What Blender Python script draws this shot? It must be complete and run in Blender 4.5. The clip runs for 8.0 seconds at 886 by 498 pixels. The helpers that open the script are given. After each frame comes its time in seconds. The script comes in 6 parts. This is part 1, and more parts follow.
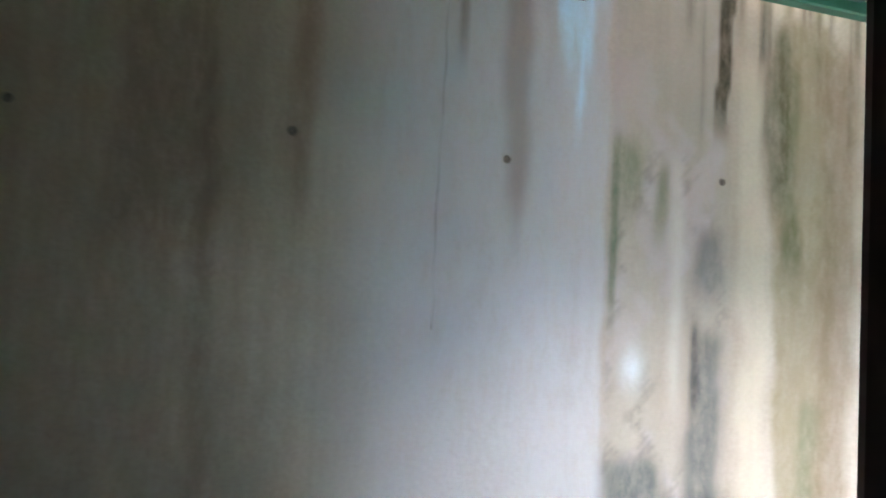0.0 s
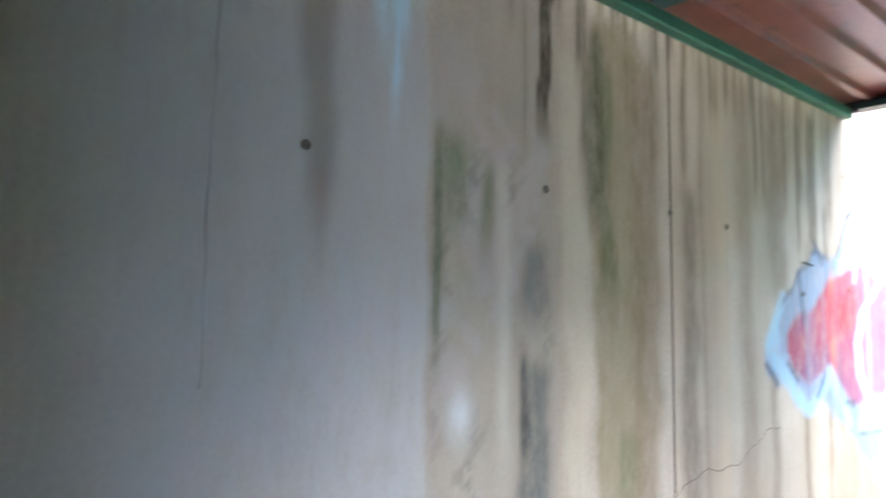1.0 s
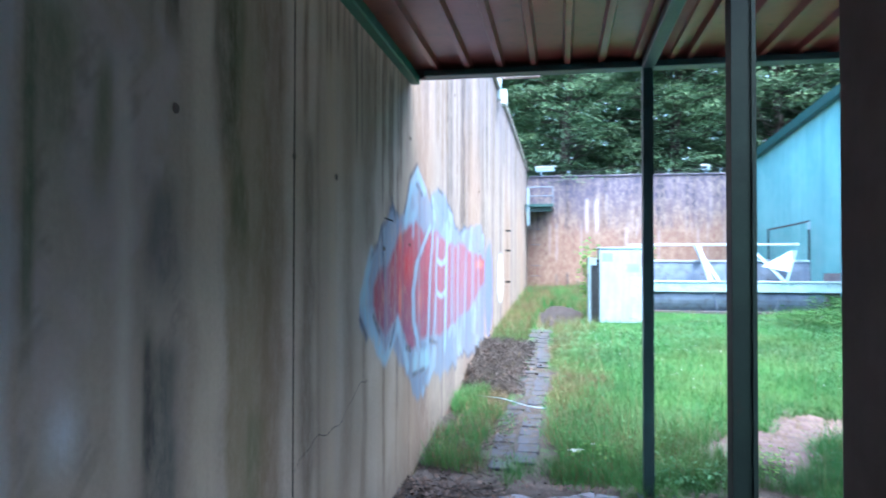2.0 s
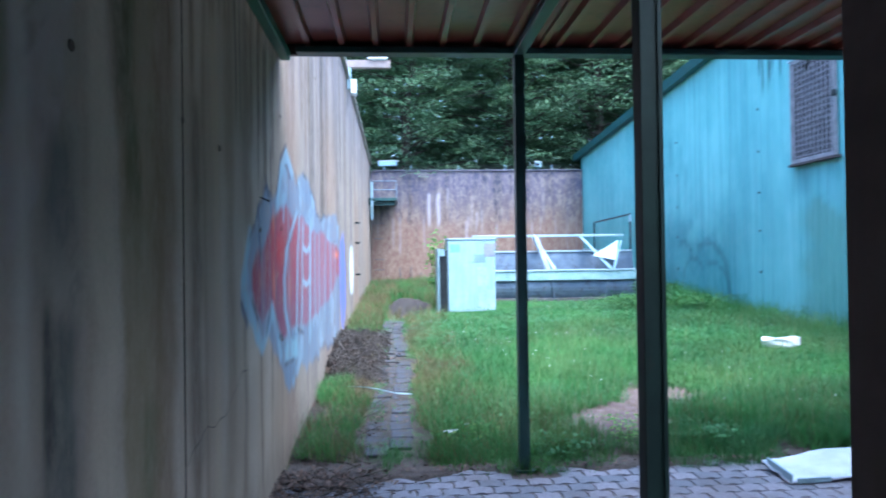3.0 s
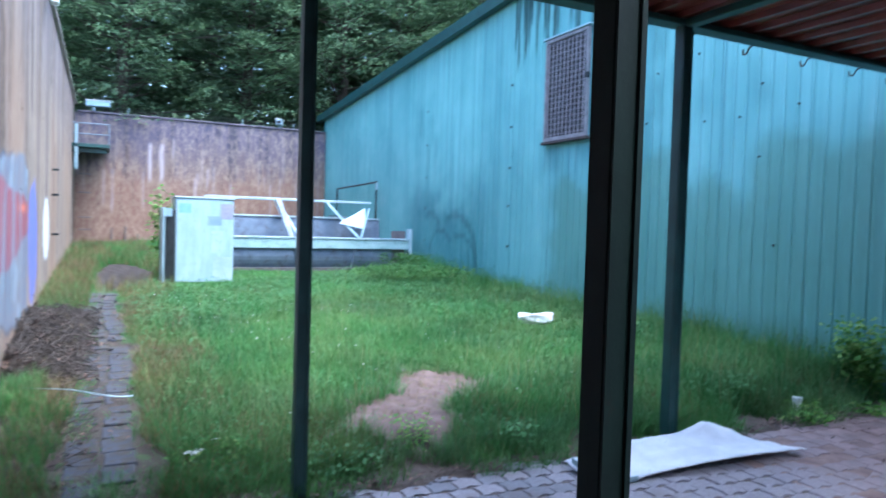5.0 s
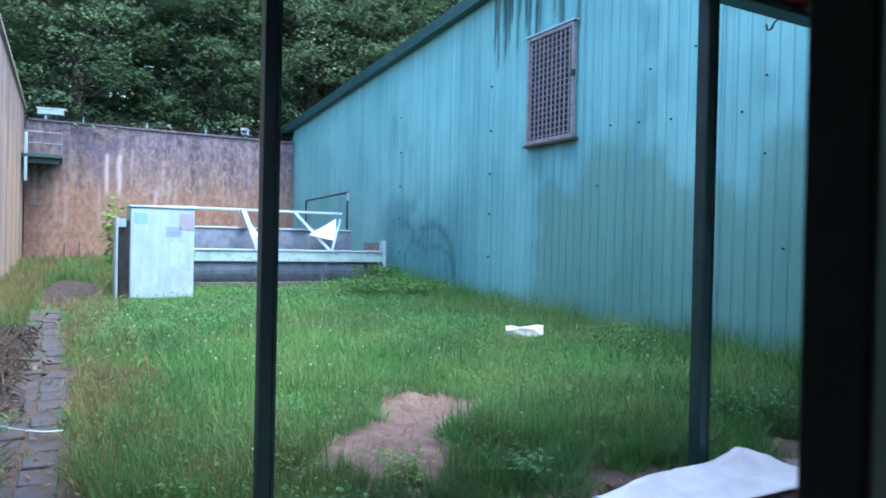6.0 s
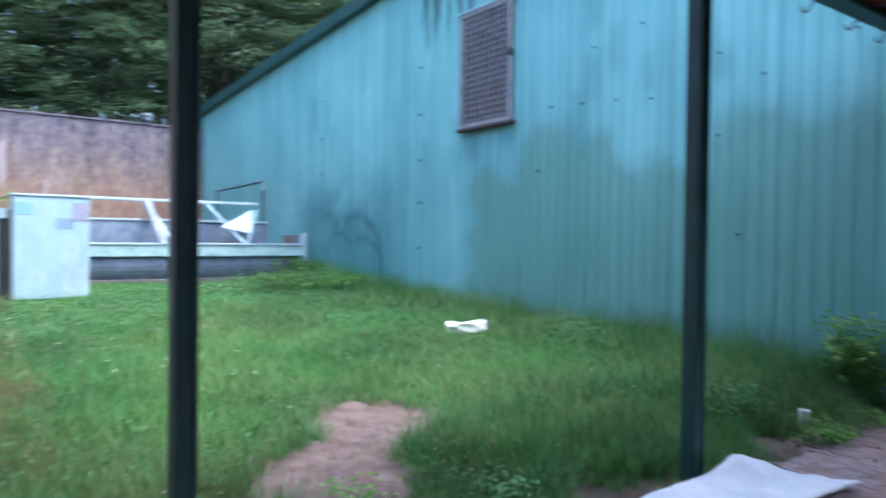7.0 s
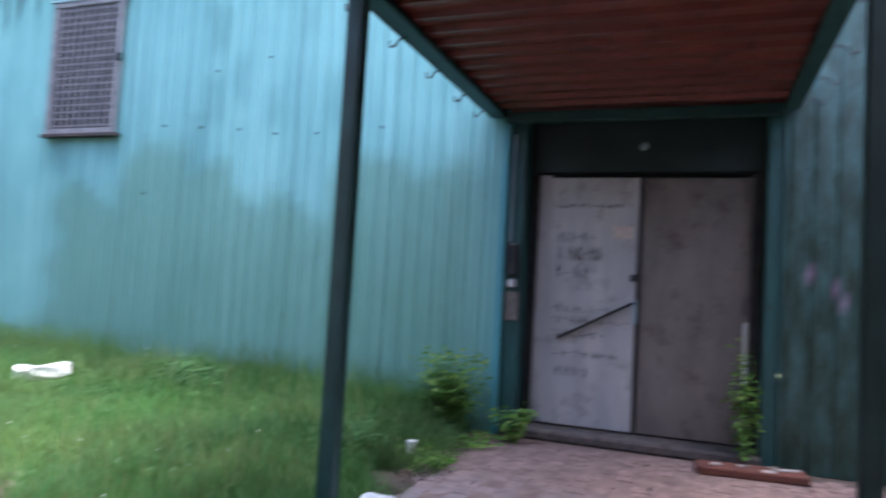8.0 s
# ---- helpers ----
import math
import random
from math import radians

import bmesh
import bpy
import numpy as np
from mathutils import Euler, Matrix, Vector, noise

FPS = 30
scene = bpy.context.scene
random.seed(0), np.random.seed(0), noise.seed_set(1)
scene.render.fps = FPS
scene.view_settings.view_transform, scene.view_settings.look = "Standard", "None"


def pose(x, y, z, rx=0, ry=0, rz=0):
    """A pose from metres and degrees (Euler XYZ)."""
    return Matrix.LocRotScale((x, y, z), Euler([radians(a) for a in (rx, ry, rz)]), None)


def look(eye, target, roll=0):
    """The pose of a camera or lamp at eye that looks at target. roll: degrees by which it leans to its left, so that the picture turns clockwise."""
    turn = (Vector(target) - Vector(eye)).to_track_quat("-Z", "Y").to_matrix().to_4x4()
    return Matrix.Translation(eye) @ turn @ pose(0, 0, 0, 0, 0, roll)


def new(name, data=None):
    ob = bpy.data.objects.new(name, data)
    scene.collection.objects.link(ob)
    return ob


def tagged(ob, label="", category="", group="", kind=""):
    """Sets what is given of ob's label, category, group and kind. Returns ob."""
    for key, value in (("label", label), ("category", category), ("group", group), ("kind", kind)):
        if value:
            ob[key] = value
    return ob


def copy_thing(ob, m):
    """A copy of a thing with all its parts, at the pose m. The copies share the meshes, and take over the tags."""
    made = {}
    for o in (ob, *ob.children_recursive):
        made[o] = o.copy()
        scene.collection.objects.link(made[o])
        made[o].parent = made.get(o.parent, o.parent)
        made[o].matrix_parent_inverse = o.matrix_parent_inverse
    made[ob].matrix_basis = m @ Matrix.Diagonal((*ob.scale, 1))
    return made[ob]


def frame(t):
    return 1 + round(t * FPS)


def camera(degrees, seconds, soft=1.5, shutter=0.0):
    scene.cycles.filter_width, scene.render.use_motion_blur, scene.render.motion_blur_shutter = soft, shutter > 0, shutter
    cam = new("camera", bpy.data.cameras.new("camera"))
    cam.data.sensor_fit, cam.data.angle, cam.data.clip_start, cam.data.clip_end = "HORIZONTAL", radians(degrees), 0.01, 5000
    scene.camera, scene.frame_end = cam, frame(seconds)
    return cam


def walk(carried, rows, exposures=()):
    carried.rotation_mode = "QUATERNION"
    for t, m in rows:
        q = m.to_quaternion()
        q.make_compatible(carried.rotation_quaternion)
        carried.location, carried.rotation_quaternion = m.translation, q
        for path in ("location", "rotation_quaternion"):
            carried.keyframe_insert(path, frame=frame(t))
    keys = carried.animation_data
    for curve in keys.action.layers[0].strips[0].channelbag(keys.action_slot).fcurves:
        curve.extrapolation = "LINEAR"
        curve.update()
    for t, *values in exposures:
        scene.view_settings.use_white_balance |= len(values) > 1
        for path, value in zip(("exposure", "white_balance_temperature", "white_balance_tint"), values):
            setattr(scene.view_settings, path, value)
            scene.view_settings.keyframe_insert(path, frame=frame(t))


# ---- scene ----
cam = camera(65.7, 8.0, soft=1.8, shutter=0.35)
PATH = [
    (0, (2.162, -1.491, 1.368), (0.271, -0.842, 1.438), 2.4),
    (0.5, (1.811, -1.443, 1.355), (0.088, -0.429, 1.427), 3.1),
    (1, (1.52, -1.377, 1.367), (0.008, -0.078, 1.533), 0.6),
    (1.5, (1.237, -1.342, 1.376), (0.346, 0.441, 1.537), -0.3),
    (1.7, (1.106, -1.261, 1.404), (0.489, 0.641, 1.468), -0.1),
    (2.8, (0.723, -1.143, 1.297), (0.742, 0.857, 1.316), -1.2),
    (3, (0.689, -1.137, 1.299), (0.83, 0.858, 1.322), -0.8),
    (3.5, (0.651, -0.97, 1.255), (1.007, 0.998, 1.229), -0.8),
    (4, (0.666, -0.605, 1.273), (0.97, 1.369, 1.18), -1.4),
    (4.5, (0.644, -0.357, 1.27), (1.02, 1.603, 1.134), -1.1),
    (4.8, (0.626, -0.196, 1.284), (1.346, 1.667, 1.166), 0.0),
    (5, (0.626, -0.098, 1.29), (1.518, 1.691, 1.223), 1.7),
    (5.2, (0.668, 0.017, 1.279), (1.62, 1.775, 1.224), 2.5),
    (6.3, (0.828, 0.701, 1.17), (1.821, 2.437, 1.162), 0.3),
    (6.5, (0.838, 0.828, 1.179), (1.877, 2.537, 1.17), 0.7),
    (6.7, (0.841, 0.953, 1.173), (1.845, 2.682, 1.152), 1.4),
    (7, (0.943, 1.129, 1.134), (2.122, 2.745, 1.104), 0.7),
    (7.1, (0.97, 1.169, 1.132), (2.258, 2.699, 1.101), -0.7),
    (7.5, (1.037, 1.282, 1.127), (2.599, 2.531, 1.157), -0.8),
    (7.9, (0.988, 1.409, 1.126), (2.796, 2.261, 1.208), 3.1),
    (8, (0.957, 1.46, 1.126), (2.826, 2.162, 1.24), 3.3),
]

EXPOSURES = [(0.0, 6.1, 6300, 6), (0.5, 5.75, 6300, 6), (1.0, 5.5, 6100, 5), (1.5, 4.4, 5500, 5), (1.7, 4.0, 5400, 4), (2.8, 2.95, 4950, 3), (5.0, 2.75, 5250, 6), (6.5, 2.6, 5600, 8), (7.5, 2.75, 5900, 11), (8.0, 2.92, 6350, 14)]
walk(cam, [(t, look(eye, target, roll)) for t, eye, target, roll in PATH], EXPOSURES)

# ---- world and light: an overcast evening ----
world = bpy.data.worlds.new("overcast_sky")
scene.world = world
world.use_nodes = True
wn = world.node_tree
sky = wn.nodes.new("ShaderNodeTexSky")
sky.sky_type = "NISHITA"
sky.sun_disc = False
sky.sun_elevation, sky.sun_rotation = radians(66), radians(150)
sky.air_density, sky.dust_density, sky.ozone_density = 1.0, 4.0, 1.5
wn.links.new(sky.outputs[0], wn.nodes["Background"].inputs[0])
wn.nodes["Background"].inputs[1].default_value = 0.15
sun = new("sun", bpy.data.lights.new("sun", "SUN"))
sun.data.energy, sun.data.angle, sun.data.color = 0.9, radians(80), (0.97, 0.98, 1.0)
sun.matrix_world = look((0, 0, 0), (-0.24, -0.05, -1.0))


# ---- material helpers ----
def srgb(r, g, b):
    """Linear colour from 0..255 values."""
    return tuple((v / 255 / 12.92) if v <= 10 else (((v / 255) + 0.055) / 1.055) ** 2.4 for v in (r, g, b)) + (1,)


class Nodes:
    def __init__(self, name, placed=False):
        self.m = bpy.data.materials.new(name)
        self.m.use_nodes = True
        self.t = self.m.node_tree
        self.b = self.t.nodes["Principled BSDF"]
        self.co = self.t.nodes.new("ShaderNodeNewGeometry").outputs["Position"] if placed else self.t.nodes.new("ShaderNodeTexCoord").outputs["Object"]

    def link(self, a, b):
        self.t.links.new(a, b)

    def noise(self, scale, detail=4, rough=0.55, stretch=None):
        n = self.t.nodes.new("ShaderNodeTexNoise")
        n.inputs["Scale"].default_value, n.inputs["Detail"].default_value, n.inputs["Roughness"].default_value = scale, detail, rough
        if stretch:
            mp = self.t.nodes.new("ShaderNodeMapping")
            mp.inputs["Scale"].default_value = stretch
            self.link(self.co, mp.inputs[0])
            self.link(mp.outputs[0], n.inputs["Vector"])
        else:
            self.link(self.co, n.inputs["Vector"])
        return n.outputs["Fac"]

    def ramp(self, fac, *stops):
        r = self.t.nodes.new("ShaderNodeValToRGB")
        while len(r.color_ramp.elements) < len(stops):
            r.color_ramp.elements.new(0.5)
        for e, (p, c) in zip(r.color_ramp.elements, stops):
            e.position, e.color = p, c if len(c) == 4 else (*c, 1)
        self.link(fac, r.inputs[0])
        return r.outputs[0]

    def mix(self, fac, a, b, how="MIX"):
        n = self.t.nodes.new("ShaderNodeMix")
        n.data_type, n.blend_type = "RGBA", how
        for sock, v in ((n.inputs[0], fac), (n.inputs[6], a), (n.inputs[7], b)):
            if isinstance(v, (int, float)):
                sock.default_value = v
            elif isinstance(v, tuple):
                sock.default_value = v if len(v) == 4 else (*v, 1)
            else:
                self.link(v, sock)
        return n.outputs[2]

    def attr(self, name):
        a = self.t.nodes.new("ShaderNodeAttribute")
        a.attribute_name = name
        return a

    def rand(self):
        return self.t.nodes.new("ShaderNodeObjectInfo").outputs["Random"]

    def island(self):
        return self.t.nodes.new("ShaderNodeNewGeometry").outputs["Random Per Island"]

    def done(self, color, rough=0.8, metal=0.0, bump=None, strength=0.3, dist=0.01, spec=0.5):
        if isinstance(color, tuple):
            self.b.inputs["Base Color"].default_value = color
        else:
            self.link(color, self.b.inputs["Base Color"])
        if isinstance(rough, (int, float)):
            self.b.inputs["Roughness"].default_value = rough
        else:
            self.link(rough, self.b.inputs["Roughness"])
        self.b.inputs["Metallic"].default_value = metal
        self.b.inputs["Specular IOR Level"].default_value = spec
        if bump is not None:
            n = self.t.nodes.new("ShaderNodeBump")
            n.inputs["Strength"].default_value, n.inputs["Distance"].default_value = strength, dist
            self.link(bump, n.inputs["Height"])
            self.link(n.outputs[0], self.b.inputs["Normal"])
        return self.m


BLACK, WHITE = (0, 0, 0, 1), (1, 1, 1, 1)


def concrete_material():
    n = Nodes("weathered_concrete")
    base = n.ramp(n.noise(1.3, 5), (0.3, srgb(166, 149, 130)), (0.7, srgb(198, 179, 159)))
    fine = n.ramp(n.noise(60, 3), (0.35, (0.91, 0.91, 0.91)), (0.65, (1.04, 1.04, 1.04)))
    col = n.mix(1.0, base, fine, "MULTIPLY")
    streak = n.ramp(n.noise(1.0, 6, 0.6, (1.0, 3.2, 0.22)), (0.42, BLACK), (0.62, WHITE))
    col = n.mix(n.mix(1.0, streak, (0.3, 0.3, 0.3), "MULTIPLY"), col, srgb(130, 110, 90))
    thin = n.ramp(n.noise(1.0, 4, 0.6, (1.0, 14.0, 0.35)), (0.5, BLACK), (0.7, WHITE))
    col = n.mix(n.mix(1.0, thin, (0.10, 0.10, 0.10), "MULTIPLY"), col, srgb(92, 82, 72))
    g = n.attr("grime_and_shade")
    patch = n.ramp(n.noise(11, 9, 0.78, (1.0, 1.6, 0.6)), (0.38, (0.66, 0.66, 0.66)), (0.56, WHITE))
    col = n.mix(n.mix(1.0, g.outputs["Alpha"], patch, "MULTIPLY"), col, g.outputs["Color"])
    p = n.attr("paint")
    worn = n.ramp(n.noise(16, 7, 0.75, (1, 1.6, 0.5)), (0.30, (0.3, 0.3, 0.3)), (0.52, WHITE))
    col = n.mix(n.mix(1.0, p.outputs["Alpha"], worn, "MULTIPLY"), col, p.outputs["Color"])
    return n.done(col, 0.88, 0, n.noise(35, 6, 0.65), 0.35, 0.006, 0.3)


def teal_material():
    n = Nodes("teal_painted_steel")
    base = n.ramp(n.noise(0.7, 4), (0.3, srgb(96, 152, 152)), (0.7, srgb(120, 174, 172)))
    streak = n.ramp(n.noise(1.0, 5, 0.6, (3.0, 9.0, 0.3)), (0.45, BLACK), (0.72, (0.5, 0.5, 0.5)))
    col = n.mix(streak, base, srgb(136, 188, 188))
    dull = n.ramp(n.noise(1.0, 6, 0.65, (2.0, 5.0, 0.16)), (0.5, BLACK), (0.72, (0.45, 0.45, 0.45)))
    col = n.mix(dull, col, srgb(64, 116, 122))
    col = n.mix(1.0, col, n.ramp(n.rand(), (0.0, (0.88, 0.9, 0.92)), (1.0, (1.08, 1.05, 1.04))), "MULTIPLY")
    g = n.attr("grime_and_shade")
    patch = n.ramp(n.noise(7, 6, 0.7, (1, 1.5, 0.5)), (0.3, (0.75, 0.75, 0.75)), (0.6, WHITE))
    col = n.mix(n.mix(1.0, g.outputs["Alpha"], patch, "MULTIPLY"), col, g.outputs["Color"])
    r = n.ramp(n.noise(4, 4), (0.3, (0.4, 0.4, 0.4)), (0.7, (0.6, 0.6, 0.6)))
    return n.done(col, r, 0.0, n.noise(50, 3), 0.08, 0.002)


def mottled(name, c1, c2, scale=8.0, rough=0.7, metal=0.0, spot=None, spots=(0.55, 0.7), bump=0.25, dist=0.004, stretch=None, spec=0.5):
    n = Nodes(name)
    col = n.ramp(n.noise(scale, 5, 0.6, stretch), (0.32, c1), (0.68, c2))
    if spot:
        col = n.mix(n.ramp(n.noise(scale * 2.3, 6, 0.7), (spots[0], BLACK), (spots[1], WHITE)), col, spot)
    return n.done(col, rough, metal, n.noise(scale * 6, 5), bump, dist, spec)


def varied(name, *cols, rough=0.75, island=True, spec=0.4):
    n = Nodes(name)
    k = len(cols) - 1
    col = n.ramp(n.island() if island else n.rand(), *[(i / k, c) for i, c in enumerate(cols)])
    return n.done(col, rough, 0, None, spec=spec)


CONCRETE = concrete_material()
PLAIN_CONCRETE = mottled("plain_concrete", srgb(134, 126, 120), srgb(160, 150, 142), 5, 0.88, spot=srgb(104, 96, 88))
DAMP_CONCRETE = mottled("damp_dark_concrete", srgb(70, 66, 76), srgb(92, 88, 98), 5, 0.85, spot=srgb(56, 54, 58))
PLAIN_TEAL = mottled("plain_teal_paint", srgb(62, 132, 142), srgb(78, 148, 156), 2, 0.5)
TEAL = teal_material()
GREEN_STEEL = mottled("dark_green_painted_steel", srgb(28, 58, 58), srgb(38, 76, 74), 6, 0.45, spot=srgb(58, 50, 40), spots=(0.66, 0.76))
GREEN_BRIGHT = mottled("green_painted_steel", srgb(34, 82, 64), srgb(46, 100, 78), 6, 0.5, spot=srgb(70, 58, 44), spots=(0.66, 0.76))
CEILING_RED = mottled("red_brown_coated_sheet", srgb(104, 52, 44), srgb(128, 66, 56), 3, 0.35, spot=srgb(80, 44, 38))
BROWN_WALL = mottled("dark_brown_boarding", srgb(58, 46, 40), srgb(74, 60, 52), 5, 0.7)
RENDER_GREY = mottled("grey_brown_render", srgb(122, 108, 104), srgb(146, 132, 126), 5, 0.85)
# darker copy of GREEN_STEEL: the inner posts' shade is in its colour
POST_SHADED = mottled("weathered_shaded_green_steel", srgb(22, 38, 38), srgb(30, 50, 48), 6, 0.6, spot=srgb(40, 36, 32), spots=(0.64, 0.76), spec=0.3)
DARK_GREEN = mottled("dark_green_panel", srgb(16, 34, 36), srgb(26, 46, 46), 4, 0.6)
DOOR_GREY = mottled("grey_white_door_paint", srgb(160, 158, 160), srgb(186, 182, 180), 2.5, 0.55, spot=srgb(118, 104, 98), spots=(0.55, 0.8), stretch=(1, 2.2, 0.5))
DOOR_DULL = mottled("dull_brown_grey_door_paint", srgb(94, 86, 84), srgb(122, 112, 106), 2.2, 0.6, spot=srgb(72, 60, 54), spots=(0.52, 0.78), stretch=(1, 1.6, 0.6))
PORTAL_GREEN = mottled("dark_teal_panel_paint", srgb(20, 60, 60), srgb(32, 80, 78), 3, 0.55, spot=srgb(24, 40, 38), stretch=(2, 2, 0.4))
JOINT_DARK = mottled("dark_joint_filler", srgb(44, 36, 30), srgb(62, 52, 44), 20, 0.9)
DARK_METAL = mottled("dark_metal", srgb(40, 42, 44), srgb(58, 60, 62), 9, 0.4, 0.5)
GRILLE = mottled("lilac_grey_steel_bars", srgb(110, 108, 112), srgb(136, 132, 136), 10, 0.55, 0.1, spot=srgb(112, 80, 74), spots=(0.6, 0.75))
CABINET_FACE = mottled("washed_pale_blue_paint", srgb(138, 164, 176), srgb(162, 186, 194), 4, 0.5, spot=srgb(142, 160, 172), spots=(0.52, 0.75), stretch=(2.5, 2.5, 0.5))
RUST = mottled("rusty_steel", srgb(84, 80, 84), srgb(106, 100, 102), 10, 0.6, 0.2, spot=srgb(90, 62, 50))
ZINC = mottled("pale_galvanised_steel", srgb(136, 160, 170), srgb(162, 184, 192), 5, 0.4, 0.35, spot=srgb(120, 130, 134), spots=(0.6, 0.75))
TANK_GREY = mottled("grey_tank_steel", srgb(84, 96, 112), srgb(112, 124, 138), 4, 0.5, 0.3, spot=srgb(70, 66, 64))
WHITE_SHEET = mottled("white_coated_sheet", srgb(142, 164, 172), srgb(170, 188, 194), 4, 0.4, spot=srgb(150, 150, 150), spots=(0.62, 0.76))
WHITE_PLASTIC = mottled("white_plastic", srgb(206, 210, 210), srgb(232, 234, 232), 9, 0.5)
INK = mottled("black_ink", srgb(20, 20, 26), srgb(38, 36, 42), 20, 0.8)
SOIL = mottled("dark_soil", srgb(58, 50, 46), srgb(84, 72, 66), 12, 0.95, spot=srgb(52, 44, 36), bump=0.6, dist=0.02)
EARTH = mottled("earth_under_grass", srgb(46, 66, 34), srgb(66, 80, 44), 6, 0.95, spot=srgb(88, 78, 54), bump=0.6, dist=0.02)
DARK_SOIL = mottled("dark_brown_soil", srgb(36, 29, 28), srgb(52, 42, 40), 12, 0.95, spot=srgb(40, 46, 28), bump=0.6, dist=0.02)
WALL_SOIL = mottled("dark_soil_with_moss", srgb(46, 38, 34), srgb(68, 57, 51), 9, 0.95, spot=srgb(48, 54, 32), spots=(0.5, 0.66), bump=0.7, dist=0.02)
SAND = mottled("bare_sandy_ground", srgb(92, 76, 75), srgb(118, 99, 96), 9, 0.95, spot=srgb(94, 72, 62), spots=(0.5, 0.7), bump=0.7, dist=0.02)
JOINT_DIRT = mottled("joint_dirt", srgb(66, 58, 54), srgb(92, 80, 74), 30, 0.95)


def foliage(name, *cols, patch=(0.7, 1.15), scale=1.1, rough=0.6, spec=0.25, dry=0.0):
    """Leaves and blades: each its own shade, with broad lighter and darker drifts."""
    n = Nodes(name)
    k = len(cols) - 1
    col = n.ramp(n.island(), *[(i / k, c) for i, c in enumerate(cols)])
    lo, hi = patch
    col = n.mix(1.0, col, n.ramp(n.noise(scale, 4, 0.6), (0.32, (lo, lo * 0.98, lo * 1.05)), (0.68, (hi, hi, hi * 0.9))), "MULTIPLY")
    if dry:
        col = n.mix(n.ramp(n.noise(0.9, 5, 0.65), (0.46, BLACK), (0.72, (dry, dry, dry))), col, srgb(134, 132, 84))
        col = n.mix(n.ramp(n.noise(1.7, 4, 0.6), (0.55, BLACK), (0.75, (dry, dry, dry))), col, srgb(104, 146, 112))
    n.done(col, rough, 0, None, spec=spec)
    through_leaf = n.t.nodes.new("ShaderNodeBsdfTranslucent")
    n.link(col, through_leaf.inputs["Color"])
    both = n.t.nodes.new("ShaderNodeMixShader")
    both.inputs[0].default_value = 0.42
    n.link(n.b.outputs[0], both.inputs[1])
    n.link(through_leaf.outputs[0], both.inputs[2])
    n.link(both.outputs[0], n.t.nodes["Material Output"].inputs[0])
    return n.m


GRASS = foliage("grass_blades", srgb(56, 102, 56), srgb(74, 124, 66), srgb(62, 110, 58), srgb(84, 132, 78), srgb(68, 118, 62), srgb(100, 132, 78), srgb(58, 106, 58), patch=(0.76, 1.28), dry=0.36)
CLOVER = foliage("clover_leaves", srgb(60, 108, 62), srgb(82, 130, 78), srgb(100, 142, 96), srgb(64, 114, 64))
DRY_GRASS = foliage("dry_grass_blades", srgb(116, 104, 74), srgb(136, 122, 92), srgb(96, 100, 60), srgb(112, 92, 72))
STALK = foliage("grass_stalks", srgb(128, 148, 92), srgb(150, 156, 108), srgb(118, 142, 96), srgb(164, 160, 118))
WEED_LEAF = foliage("weed_leaves", srgb(70, 112, 50), srgb(98, 140, 66), srgb(138, 160, 92), patch=(0.95, 1.35))
LEAF = foliage("beech_leaves", srgb(70, 94, 74), srgb(78, 106, 78), srgb(92, 116, 86), srgb(72, 98, 76), srgb(108, 130, 94), patch=(0.75, 1.35), scale=0.6)
BARK = mottled("grey_bark", srgb(48, 42, 38), srgb(70, 62, 56), 8, 0.9, bump=0.6, dist=0.02)


# ---- mesh helpers ----
def mesh_of(bm, name, material):
    me = bpy.data.meshes.new(name)
    bm.to_mesh(me)
    bm.free()
    if material:
        me.materials.append(material)
    return me


def part(name, bm, material, parent=None, label=""):
    """Links a bmesh as one mesh object, under its thing where one is given."""
    ob = new(name, bm if isinstance(bm, bpy.types.Mesh) else mesh_of(bm, name, material))
    if parent:
        ob.parent = parent
    return tagged(ob, label)


def thing(name, label, category, at=(0, 0, 0), turn=0, group="", kind=""):
    ob = new(name)
    ob.empty_display_size = 0.1
    ob.matrix_basis = pose(*at, 0, 0, turn)
    return tagged(ob, label, category, group, kind)


def add_box(bm, x0, x1, y0, y1, z0, z1, bevel=0.0, m=None):
    got = bmesh.ops.create_cube(bm, size=1)["verts"]
    bmesh.ops.scale(bm, vec=(x1 - x0, y1 - y0, z1 - z0), verts=got)
    bmesh.ops.translate(bm, vec=((x0 + x1) / 2, (y0 + y1) / 2, (z0 + z1) / 2), verts=got)
    if bevel:
        edges = list({e for v in got for e in v.link_edges})
        out = bmesh.ops.bevel(bm, geom=edges, offset=bevel, segments=1, affect="EDGES", profile=0.5)
        got = list({v for f in out["faces"] for v in f.verts} | {v for v in got if v.is_valid})
    if m is not None:
        bmesh.ops.transform(bm, matrix=m, verts=got)
    return got


def box(x0, x1, y0, y1, z0, z1, bevel=0.0):
    bm = bmesh.new()
    add_box(bm, x0, x1, y0, y1, z0, z1, bevel)
    return bm


def bar(bm, a, b, w, h=None, bevel=0.0):
    """A straight bar of section w by h from a to b."""
    a, b = Vector(a), Vector(b)
    q = (b - a).to_track_quat("Z", "Y").to_matrix().to_4x4()
    add_box(bm, -w / 2, w / 2, -(h or w) / 2, (h or w) / 2, 0, (b - a).length, bevel, Matrix.Translation(a) @ q)


